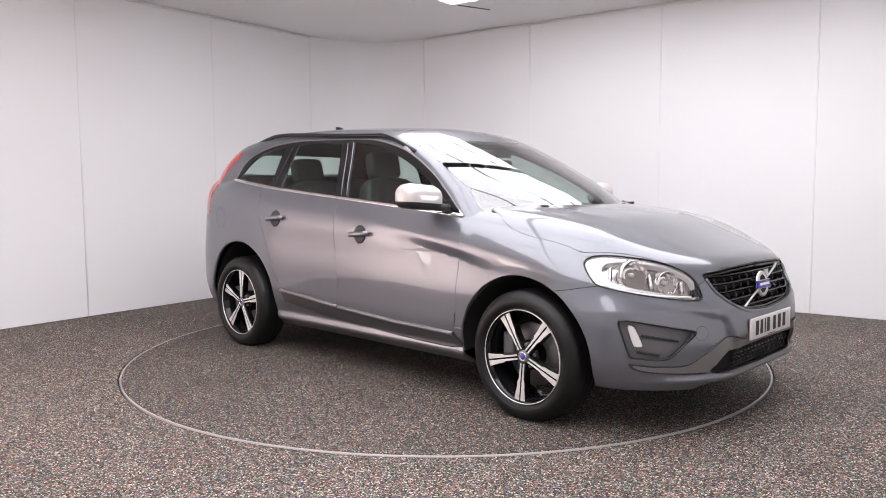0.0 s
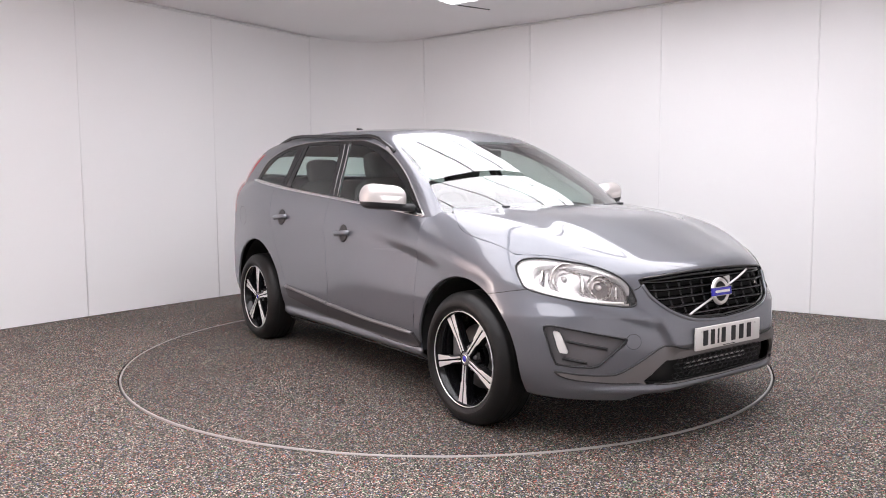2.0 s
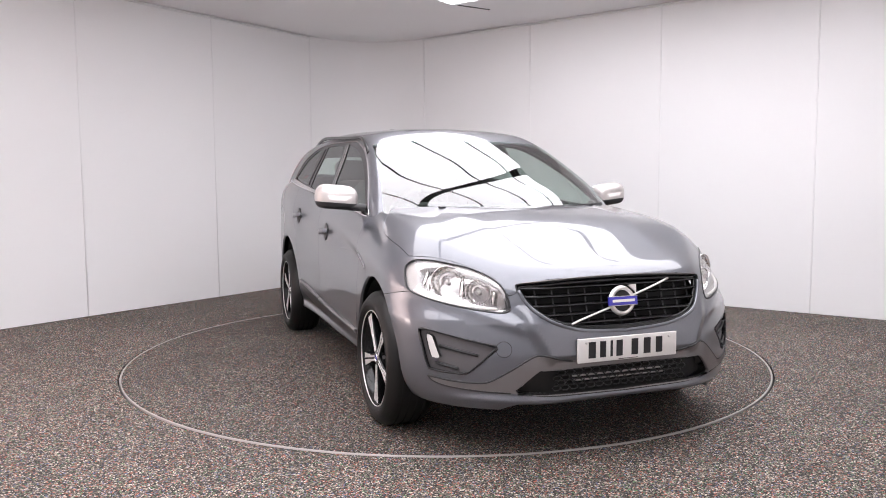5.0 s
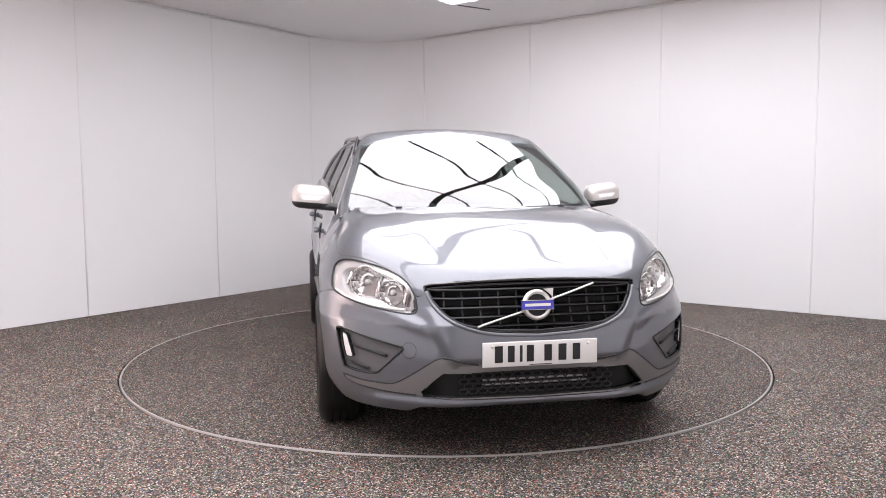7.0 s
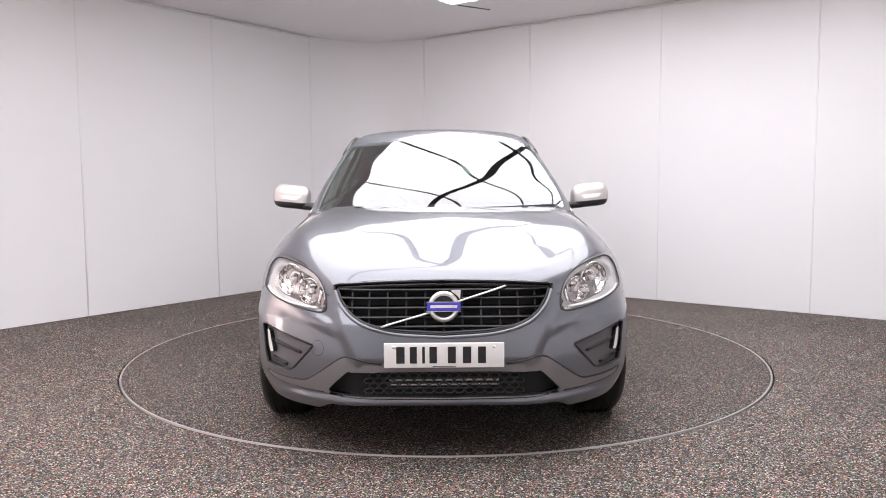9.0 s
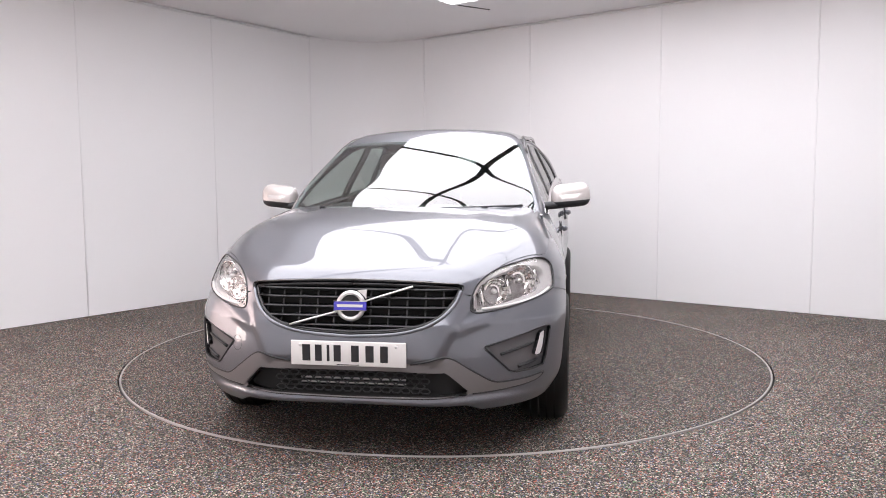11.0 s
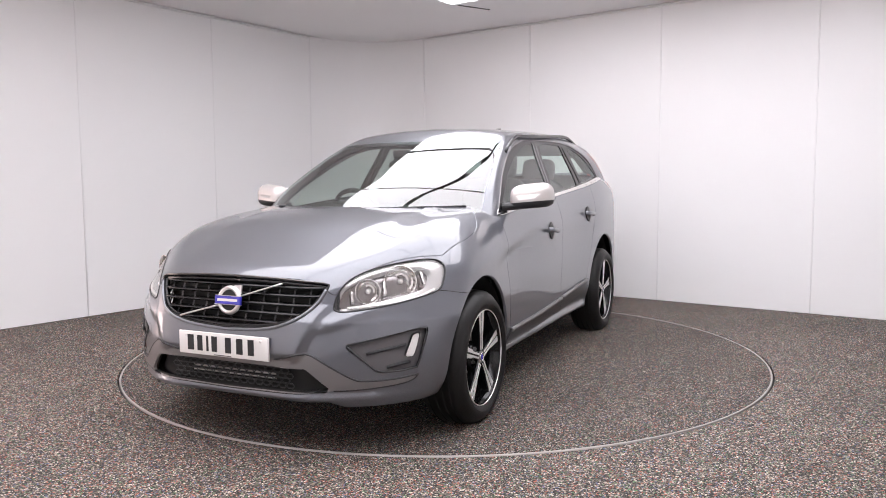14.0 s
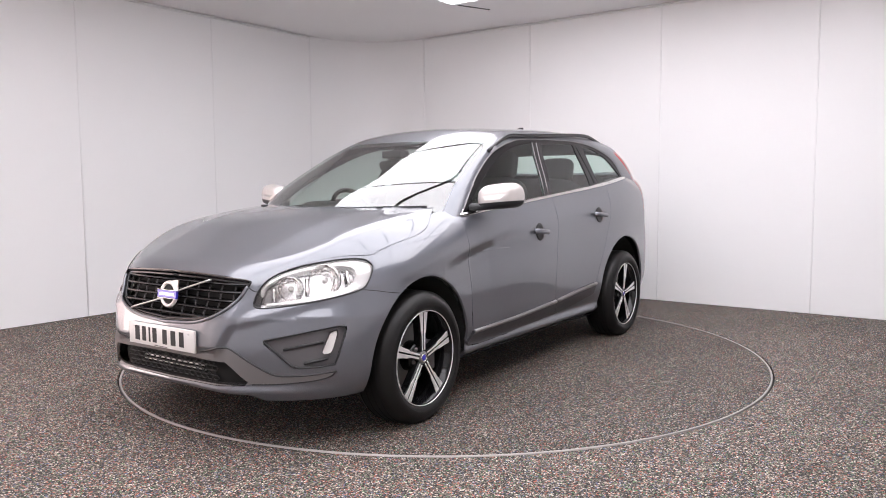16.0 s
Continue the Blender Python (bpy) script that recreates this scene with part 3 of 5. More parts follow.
def inside(axis, *runs, grow=0.0):
    """A field, negative within the outline that smooth runs of points make, corner to corner."""
    pts = []
    for r in runs:
        c = curve([(*q, 0) for q in r], 8) if len(r) > 2 else [Vector((*q, 0)) for q in r]
        for q in c:
            if not pts or (pts[-1] - q).length > 1e-5:
                pts.append(q)
    if (pts[0] - pts[-1]).length < 1e-5:
        pts.pop()
    a = np.array([q[:2] for q in pts])
    b = np.roll(a, -1, 0)
    flat = seen(axis)

    def field(p):
        q = flat(p)
        best, odd = np.full(len(q), 9e9), np.zeros(len(q), bool)
        for s, e in zip(a, b):
            d, w = e - s, q - s
            t = np.clip((w @ d) / max(d @ d, 1e-12), 0, 1)
            best = np.minimum(best, ((w - t[:, None] * d) ** 2).sum(1))
            up = (s[1] > q[:, 1]) != (e[1] > q[:, 1])
            odd ^= up & (q[:, 0] < (e[0] - s[0]) * (q[:, 1] - s[1]) / (e[1] - s[1] + 1e-15) + s[0])
        return np.where(odd, -1, 1) * np.sqrt(best) - grow
    return field


def both(f, g):
    return lambda p: np.maximum(f(p), g(p))


HUB_F, HUB_R, HUB_Z, TYRE = 1.360, -1.392, 0.335, 0.347
car = new("car")
tagged(car, "blue-grey metallic five-door estate car with black grille and silver mirrors", "car")

tub = Skin(lower_body, (-2.35, 0, -0.35), (2.35, 0.95, 1.2), (-1.7, 1.75, 0.66), 0.018)
top = Skin(cabin, (-2.1, 0, 0.86), (1.2, 0.8, 1.7), (-1.3, 0.45, 1.12), 0.018)


def surface_x(y, z, form=lower_body):
    """How far forward the skin lies at (y, z)."""
    a, b = 0.3, 2.6
    for _ in range(40):
        m = (a + b) / 2
        a, b = (m, b) if form(np.array([[m, y, z]]))[0] < 0 else (a, m)
    return a


def surface_y(x, z, form=lower_body):
    a, b = 0.0, 1.4
    for _ in range(40):
        m = (a + b) / 2
        a, b = (m, b) if form(np.array([[x, m, z]]))[0] < 0 else (a, m)
    return a


def surface_z(x, y, form=lower_body):
    a, b = 0.5, 2.0
    for _ in range(40):
        m = (a + b) / 2
        a, b = (m, b) if form(np.array([[x, y, m]]))[0] < 0 else (a, m)
    return a


# -- panels of the lower body --
LAMP = inside(45, [(-1.149, 0.688), (-1.135, 0.73), (-1.112, 0.766), (-1.078, 0.797), (-1.015, 0.828), (-0.913, 0.856), (-0.75, 0.877), (-0.65, 0.876), (-0.606, 0.858),
                   (-0.594, 0.829), (-0.618, 0.772), (-0.653, 0.739)], [(-0.653, 0.739), (-0.76, 0.714), (-0.89, 0.692), (-1.02, 0.675), (-1.11, 0.668), (-1.142, 0.674), (-1.149, 0.688)])
ahead = lambda d: (lambda p: d - p[:, 0])
GRILLE = inside("front", [(-0.1, 0.811), (0.0, 0.811), (0.21, 0.807), (0.35, 0.801), (0.478, 0.790)], [(0.478, 0.790), (0.484, 0.774), (0.462, 0.724), (0.41, 0.668), (0.33, 0.627), (0.206, 0.598), (0.0, 0.585), (-0.1, 0.586)])
INTAKE = inside("front", [(-0.1, 0.421), (0.0, 0.421), (0.24, 0.42), (0.40, 0.418)], [(0.40, 0.418), (0.43, 0.412), (0.525, 0.318)], [(0.525, 0.318), (0.36, 0.311), (0.0, 0.305), (-0.1, 0.305)])
VALANCE = inside("front", [(-0.1, 0.452), (0.25, 0.456), (0.34, 0.472), (0.405, 0.488)], [(0.405, 0.488), (0.453, 0.478), (0.54, 0.416), (0.61, 0.368), (0.66, 0.358), (0.75, 0.361), (0.828, 0.373)],
                 [(0.828, 0.373), (0.812, 0.352), (0.763, 0.335), (0.64, 0.322), (0.545, 0.320), (0.36, 0.303), (0.0, 0.297), (-0.1, 0.297)])
POD = inside(45, [(-1.115, 0.524), (-0.95, 0.553), (-0.766, 0.584)], [(-0.766, 0.584), (-0.735, 0.582), (-0.730, 0.56), (-0.769, 0.444), (-0.785, 0.403)],
             [(-0.785, 0.403), (-0.86, 0.395), (-0.95, 0.392), (-0.99, 0.403)], [(-0.99, 0.403), (-1.05, 0.458), (-1.115, 0.515)])
DRL = inside(45, [(-0.806, 0.557), (-0.766, 0.566)], [(-0.766, 0.566), (-0.797, 0.470), (-0.815, 0.456), (-0.85, 0.455)])
BONNET = inside("top", [(1.25, -0.1), (1.25, 0.0), (1.21, 0.25), (1.09, 0.50), (0.965, 0.695)], [(0.965, 0.695), (1.05, 0.742), (1.171, 0.805), (1.27, 0.83), (1.40, 0.840), (1.52, 0.838), (1.66, 0.83)],
                [(1.66, 0.83), (1.72, 0.80), (1.81, 0.74), (1.94, 0.645), (2.03, 0.585), (2.09, 0.552)], [(2.09, 0.552), (2.142, 0.478), (2.165, 0.24), (2.170, 0.0), (2.170, -0.1)])
BUMPER = inside("side", [(1.3, 0.66), (1.586, 0.702), (1.706, 0.725), (1.79, 0.739)], [(1.79, 0.739), (1.80, 1.1), (2.6, 1.1), (2.6, 0.0), (1.2, 0.0)])
DOOR_F = inside("side", [(0.862, 1.2), (0.864, 1.03), (0.879, 0.90), (0.862, 0.678), (0.842, 0.42), (0.815, 0.325)], [(0.815, 0.325), (0.3, 0.332), (-0.226, 0.352)],
                [(-0.226, 0.352), (-0.223, 0.584), (-0.258, 0.882), (-0.272, 1.03), (-0.30, 1.2)])
DOOR_R = inside("side", [(-0.30, 1.2), (-0.272, 1.03), (-0.258, 0.882), (-0.223, 0.584), (-0.226, 0.352)], [(-0.226, 0.352), (-0.5, 0.372), (-0.80, 0.408)],
                [(-0.80, 0.408), (-0.87, 0.49), (-0.935, 0.62), (-1.03, 0.80), (-1.11, 1.0), (-1.17, 1.3)])
MOULD = inside("side", [(-0.87, 0.486), (-0.216, 0.430), (0.34, 0.400), (0.838, 0.391)], [(0.838, 0.391), (0.815, 0.300), (-0.226, 0.33), (-0.82, 0.40)])
ARCHES = ((1.335, 0.437, 0.411), (-1.395, 0.443, 0.458))
for hub, rx, rz in ARCHES:
    tub.split("body", both(lambda p, hub=hub, rx=rx, rz=rz: (np.hypot((p[:, 0] - hub) / rx, (p[:, 2] - 0.345) / rz) - 1) * 0.4, lambda p: 0.45 - p[:, 1]), "arch")
tub.split("body", both(LAMP, ahead(1.5)), "headlamp")
BAND = inside(45, [(-1.128, 0.690), (-1.112, 0.735), (-1.085, 0.772), (-1.02, 0.808), (-0.915, 0.836), (-0.78, 0.853), (-0.70, 0.846), (-0.672, 0.825), (-0.678, 0.79), (-0.715, 0.757)],
              [(-0.715, 0.757), (-0.80, 0.735), (-0.95, 0.708), (-1.03, 0.695), (-1.105, 0.683), (-1.128, 0.690)])
tub.split("headlamp", BAND, "lamp_core")
tub.split("headlamp", lambda p: 0.7071 * (p[:, 1] - p[:, 0]) + 1.118, "lamp_end")
tub.split("headlamp", lambda p: p[:, 0] * 0 - 1, "lamp_band")
tub.split("body", both(GRILLE, ahead(1.9)), "grille")
tub.split("body", both(INTAKE, ahead(1.9)), "intake")
tub.split("body", both(both(POD, ahead(1.6)), lambda p: p[:, 2] - 0.7), "pod")
tub.split("body", both(VALANCE, ahead(1.6)), "valance")
tub.split("pod", DRL, "drl")
tub.split("body", both(BONNET, lambda p: 0.7 - p[:, 2]), "bonnet")
tub.split("body", lambda p: p[:, 2] - SKIRT(p[:, 0], p[:, 1]) - 0.004, "under")
tub.split("body", BUMPER, "bumper")
tub.split("body", both(lambda p: np.maximum(p[:, 0] - 1.3, -1.95 - p[:, 0]), both(lambda p: np.abs(p[:, 1]) - 0.745, lambda p: BELT(p[:, 0]) - 0.02 - p[:, 2])), "well")
tub.split("body", lambda p: np.maximum(p[:, 0] - 1.26, np.maximum(0.9 - p[:, 0], np.maximum(np.abs(p[:, 1]) - 0.70, 1.0 - p[:, 2]))), "well")
tub.split("body", both(MOULD, lambda p: 0.4 - p[:, 1]), "mould")
tub.split("mould", lambda p: p[:, 0] + 0.225, "mould_r")
tub.split("body", both(DOOR_F, lambda p: 0.4 - p[:, 1]), "door_f")
tub.split("body", both(DOOR_R, lambda p: 0.4 - p[:, 1]), "door_r")
tub.split("body", lambda p: np.maximum(p[:, 2] - 0.42, np.abs(p[:, 0] - 0.0) - 0.96), "sill")
tub.split("body", lambda p: 0.85 - p[:, 0], "fender")
tub.split("body", lambda p: 0.4 - p[:, 0], "scuttle")
TAIL_LAMP = inside("side", [(-1.85, 1.00), (-1.845, 1.10), (-1.805, 1.22), (-1.76, 1.5)], [(-1.76, 1.5), (-2.6, 1.5), (-2.6, 1.00)])
tub.split("body", both(TAIL_LAMP, lambda p: 0.62 - p[:, 1]), "tail_lamp")
# -- panels of the cabin --
SURROUND = inside("side", [(0.845, 1.042), (0.69, 1.172), (0.51, 1.297), (0.23, 1.438), (-0.06, 1.514), (-0.28, 1.538), (-0.82, 1.552), (-1.1, 1.543), (-1.3, 1.512), (-1.5, 1.427), (-1.578, 1.283)],
                  [(-1.578, 1.283), (-1.578, 0.9), (0.845, 0.9)])
PANE_F = inside("side", [(0.765, 1.062), (0.665, 1.145), (0.525, 1.235), (0.316, 1.343), (0.085, 1.435), (-0.124, 1.49), (-0.31, 1.512)], [(-0.31, 1.512), (-0.335, 1.502), (-0.224, 1.139), (-0.19, 0.9)], [(-0.19, 0.9), (0.765, 0.9)])
PANE_R = inside("side", [(-0.475, 1.513), (-0.717, 1.526), (-0.95, 1.525)], [(-0.95, 1.525), (-0.97, 1.5), (-0.995, 1.2), (-1.005, 0.9)], [(-1.005, 0.9), (-0.3, 0.9), (-0.352, 1.145), (-0.475, 1.513)])
PANE_Q = inside("side", [(-1.115, 1.513), (-1.25, 1.497), (-1.42, 1.428), (-1.545, 1.29)], [(-1.545, 1.29), (-1.545, 0.9), (-1.165, 0.9), (-1.115, 1.513)])
SCREEN_AREA = inside("front", [(-0.1, 1.515), (0.0, 1.515), (0.345, 1.513), (0.53, 1.503), (0.612, 1.488)], [(0.612, 1.488), (0.67, 1.32), (0.735, 1.097), (0.76, 0.9)], [(0.76, 0.9), (-0.1, 0.9)])
top.split("body", lambda p: p[:, 2] - BELT(p[:, 0]) + 0.08 + 0.3 * (p[:, 0] > 0.4), "hidden")
top.split("body", both(SCREEN_AREA, ahead(0.1)), "screen")
top.split("body", both(SURROUND, lambda p: 0.45 - p[:, 1]), "surround")
top.split("surround", PANE_F, "pane_f")
top.split("surround", PANE_R, "pane_r")
top.split("surround", PANE_Q, "pane_q")
REAR_PANE = inside("front", [(-0.1, 1.50), (0.0, 1.50), (0.4, 1.495), (0.52, 1.47)], [(0.52, 1.47), (0.60, 1.33)], [(0.60, 1.33), (0.0, 1.31), (-0.1, 1.31)])
top.split("body", both(REAR_PANE, lambda p: p[:, 0] + 1.6), "pane_b")
TAIL_TOP = inside("side", [(-1.81, 1.2), (-1.75, 1.30), (-1.67, 1.415), (-1.605, 1.485)], [(-1.605, 1.485), (-2.4, 1.485), (-2.4, 1.2)])
top.split("body", both(TAIL_TOP, lambda p: 0.5 - p[:, 1]), "tail_top")

tub.panel("bonnet", "bonnet", PAINT, car, 0, text="blue-grey metallic bonnet")
tub.panel("front_bumper", "bumper", PAINT, car, 0, text="blue-grey metallic front bumper")
tub.panel("valance", "valance", TRIM_GREY, car, 0, text="satin grey lower valance", lift=0.004)
tub.panel("underside", "under", BLACK, car, 0)
tub.panel("rear_body", "body", PAINT, car, 0)
top.panel("roof", "body", PAINT, car, 0, gap=0.0, text="blue-grey metallic roof and pillars")
top.panel("windscreen", "screen", WINDSCREEN, car, 0, lip=0.004, gap=0.0, text="tinted windscreen")
top.panel("rear_window", "pane_b", SIDE_GLASS, car, 0, lip=0.004)
for s in (1, -1):
    tub.panel("front_wing", "fender", PAINT, car, s)
    tub.panel("sill", "sill", PAINT, car, s)
    tub.panel("scuttle_corner", "scuttle", PAINT, car, s)
    d = tub.panel("front_door", "door_f", PAINT, car, s)
    tub.panel("moulding", "mould", MOULD_GREY, d, s, lift=0.012, text="dark grey lower moulding")
    top.panel("window", "pane_f", SIDE_GLASS, d, s, lip=0.004, gap=0.0, offset=-0.004, text="tinted door window")
    d = tub.panel("rear_door", "door_r", PAINT, car, s)
    tub.panel("moulding", "mould_r", MOULD_GREY, d, s, lift=0.012, text="dark grey lower moulding")
    top.panel("window", "pane_r", SIDE_GLASS, d, s, lip=0.004, gap=0.0, offset=-0.004, text="tinted door window")
    top.panel("quarter_window", "pane_q", SIDE_GLASS, car, s, lip=0.004, gap=0.0, offset=-0.004)
    top.panel("window_surround", "surround", GLOSS_BLACK, car, s, gap=0.0, lip=0.012, text="gloss black window surround")
    tub.panel("tail_lamp", "tail_lamp", RED_LENS, car, s, text="red tail lamp")
    top.panel("tail_lamp", "tail_top", RED_LENS, car, s, text="red tail lamp")
# dark inner shell that closes the gaps
for lab_ in ("bonnet", "bumper", "valance", "body"):
    tub.panel("inner_shell", lab_, SHELL, car, 0, lip=0.0, gap=-0.004, offset=-0.016)
for lab_ in ("fender", "sill", "door_f", "door_r"):
    for s in (1, -1):
        tub.panel("inner_shell", lab_, SHELL, car, s, lip=0.0, gap=-0.004, offset=-0.016)


def part_of(verts, faces, name, mat, parent, label="", smooth=True):
    ob = new(name, mesh_of(name, verts, faces, mat, smooth))
    ob.parent = parent
    return tagged(ob, label)


def cushion(size, at, turn=(0, 0, 0), power=0.45):
    bm = bmesh.new()
    bmesh.ops.create_uvsphere(bm, u_segments=24, v_segments=14, radius=1)
    for v in bm.verts:
        v.co = Vector([math.copysign(abs(c) ** power, c) * h / 2 for c, h in zip(v.co, size)])
    for f in bm.faces:
        f.smooth = True
    bm.transform(pose(*at, *turn))
    return bm


# -- underbody, arch liners --
part("floor_pan", box((3.9, 1.0, 0.05), (0, 0, 0.26), 0.01), SHELL, car)
for hub, rx, rz in ARCHES:
    for s in (1, -1):
        prof = [(0.02, 0.0), (0.93, 0.0), (0.998, 0.02), (0.998, 0.41)]
        bm = lathe(prof, 48, Matrix.Translation((hub, s * 0.45, 0.345)) @ Matrix.Diagonal((rx, 1, rz, 1)) @ Matrix.Rotation(radians(-90 * s), 4, "X"))
        bmesh.ops.delete(bm, geom=[v for v in bm.verts if v.co.z < 0.24], context="VERTS")
        part("arch_liner", bm, SHELL, car)


# -- wheels --
def wheel(x, side, start):
    root = new("wheel")
    root.parent = car
    root.matrix_basis = pose(x, side * 0.812, HUB_Z, -90 * side, 0, 0)
    h = 0.115
    prof = [(0.246, h - 0.012), (0.251, h - 0.002), (0.263, h + 0.007), (0.285, h + 0.013), (0.306, h + 0.008), (0.322, h - 0.006), (TYRE - 0.009, h - 0.022), (TYRE - 0.002, h - 0.036), (TYRE, h - 0.06),
            (TYRE, -h + 0.06), (0.328, -h + 0.012), (0.29, -h - 0.01), (0.24, -h)]
    bm = lathe(prof, 96)
    for v in bm.verts:
        v.co.y = min(v.co.y, HUB_Z) if side > 0 else max(v.co.y, -HUB_Z)
    tyre = part("tyre", bm, RUBBER, root)
    for off in (-0.06, -0.02, 0.02, 0.06):
        part("tread_groove", lathe([(TYRE + 0.0006, off - 0.004), (TYRE + 0.0012, off), (TYRE + 0.0006, off + 0.004)], 72), SHELL, tyre)
    part("sidewall_ring", lathe([(0.272, h + 0.0105), (0.275, h + 0.0130), (0.278, h + 0.0125)], 96), RUBBER, tyre)
    rim = part("rim", lathe([(0.222, -h), (0.205, -0.05), (0.200, 0.03), (0.214, 0.085), (0.226, h - 0.012)], 96), GLOSS_BLACK, root, "gloss black alloy rim")
    part("rim_flange", lathe([(0.2285, h - 0.003), (0.2295, h + 0.0005), (0.2315, h + 0.0005), (0.2325, h - 0.001), (0.2330, h - 0.006)], 96), ALLOY, root, "bright machined rim edge")
    face = h - 0.018
    for k in range(5):
        a = radians(start + 72 * k)
        # local frame: x forward on the left side; z outward
        turn = Matrix.Rotation(a if side < 0 else -a, 4, "Z")
        body = [(0.03, -0.022), (0.10, -0.021), (0.17, -0.026), (0.221, -0.037), (0.226, 0.0), (0.221, 0.037), (0.17, 0.026), (0.10, 0.021), (0.03, 0.022)]
        sp = part("spoke", prism(body, 0.045, turn @ Matrix.Translation((0, 0, face - 0.047)), 0.004), GLOSS_BLACK, root)
        for sg in (1, -1):
            strip = [(0.036, sg * 0.005), (0.10, sg * 0.0040), (0.2255, sg * 0.0045), (0.2225, sg * 0.033), (0.165, sg * 0.0235), (0.132, sg * 0.0215), (0.115, sg * 0.0145), (0.036, sg * 0.013)]
            if sg < 0:
                strip = strip[::-1]
            part("spoke_face", prism(strip, 0.0025, turn @ Matrix.Translation((0, 0, face - 0.0015)), 0.001), ALLOY, sp, "machined bright spoke face")
        b = radians(start + 36 + 72 * k)
        tb = Matrix.Rotation(b if side < 0 else -b, 4, "Z")
        part("wheel_bolt", lathe([(0.0001, face - 0.018), (0.008, face - 0.018), (0.010, face - 0.022), (0.010, face - 0.045)], 10, tb @ Matrix.Translation((0.054, 0, 0))), TRIM_GREY, root)
    part("hub", lathe([(0.0001, face - 0.03), (0.065, face - 0.03), (0.075, face - 0.05), (0.075, -0.02)], 40), GLOSS_BLACK, root)
    cap = part("hub_cap", lathe([(0.0001, face + 0.003), (0.026, face + 0.002), (0.0315, face - 0.003), (0.033, face - 0.03)], 40), TRIM_GREY, root, "dark hub cap with a pale ring")
    part("cap_boss", lathe([(0.0001, face + 0.0042), (0.012, face + 0.0040), (0.015, face + 0.002)], 24), BLUE, cap, "small blue boss")
    part("cap_ring", lathe([(0.017, face + 0.0022), (0.0175, face + 0.0045), (0.022, face + 0.0045), (0.0225, face + 0.0018)], 32), CHROME, cap)
    disc = part("brake_disc", lathe([(0.07, 0.0), (0.155, 0.0), (0.158, -0.004), (0.158, -0.022)], 48), DULL, root, "steel brake disc")
    bm = box((0.07, 0.15, 0.06), (-0.135, 0.02, 0.01), 0.012)
    part("brake_caliper", bm, GREY_PLASTIC, root)
    for o in root.children_recursive:
        if o != tyre and o.parent != tyre:
            o.data.transform(Matrix.Diagonal((1.065, 1.065, 1, 1)))
    return root


wheel(HUB_F, 1, 90), wheel(HUB_F, -1, 265), wheel(HUB_R, 1, 98), wheel(HUB_R, -1, 85)


# -- front: grille, badge, intake --
def front_point(y, z, off):
    """A place on the nose, off metres outward along its slope."""
    p = np.array([[surface_x(abs(y), z), abs(y), z]])
    n = tub.normals(p)[0]
    q = p[0] + n * off
    return Vector((q[0], math.copysign(q[1], y) if y else 0.0, q[2]))


grille = new("grille")
grille.parent = car
tagged(grille, "gloss black grille with five bars under a slim dark strip")
tub.panel("grille_back", "grille", SHELL, grille, 0, lip=0.0, gap=-0.004, offset=-0.055)
rim_pts = curve([(0.0, 0.809, 0), (0.21, 0.805, 0), (0.35, 0.799, 0), (0.468, 0.789, 0), (0.483, 0.774, 0), (0.462, 0.724, 0), (0.41, 0.668, 0), (0.33, 0.627, 0), (0.206, 0.598, 0), (0.0, 0.585, 0)], 6)
loop = [front_point(p.x, p.y, 0.001) for p in rim_pts] + [front_point(-p.x, p.y, 0.001) for p in rim_pts[::-1][1:]]
part("grille_frame", tube(loop, 0.0045, 8), GLOSS_BLACK, grille, "gloss black grille frame")
low = [(0.478, 0.764), (0.455, 0.712), (0.403, 0.657), (0.325, 0.617), (0.203, 0.587), (0.0, 0.574)]
low = curve([(*q, 0) for q in low], 6)
part("grille_lip", tube([front_point(p.x, p.y, 0.0) for p in low] + [front_point(-p.x, p.y, 0.0) for p in low[::-1][1:]], 0.0085, 8), PAINT, car, "rolled painted lip under the grille")
part("top_strip", tube([front_point(y, 0.8115 - 0.02 * (y / 0.47) ** 2, 0.004) for y in np.linspace(-0.465, 0.465, 25)], 0.0036, 8), DARK_CHROME, grille, "slim dark chrome strip")
inner = [front_point(p.x * 0.985, 0.70 + (p.y - 0.70) * 0.95, -0.018) for p in rim_pts] + [front_point(-p.x * 0.985, 0.70 + (p.y - 0.70) * 0.95, -0.018) for p in rim_pts[::-1][1:]]
part("inner_frame", tube(inner, 0.012, 8), GLOSS_BLACK, grille)


def grille_half(z):
    """Half-width of the grille opening at a height."""
    zs = np.linspace(0, 0.5, 251)
    v = GRILLE(np.stack([np.full(251, 2.2), zs, np.full(251, z)], 1))
    return float(zs[v < 0].max()) if (v < 0).any() else 0.0


for k in range(5):
    z = 0.775 - 0.0385 * k
    w = grille_half(z) - 0.008
    ys = np.linspace(-w, w, 33)
    pts = [front_point(y, z, -0.012) for y in ys]
    bm = bmesh.new()
    rows = []
    for p in pts:
        rows.append([bm.verts.new(p + Vector(q)) for q in ((-0.03, 0, 0.009), (0.0, 0, 0.006), (0.004, 0, 0.0), (0.0, 0, -0.006), (-0.03, 0, -0.010))])
    for a, b in zip(rows, rows[1:]):
        for j in range(4):
            bm.faces.new((a[j], a[j + 1], b[j + 1], b[j]))
    part("bar", bm, GLOSS_BLACK, grille)
    part("bar_edge", tube([p + Vector((0.0035, 0, 0.002)) for p in pts], 0.0011, 5), MOULD_GREY, grille, "slim satin edge")
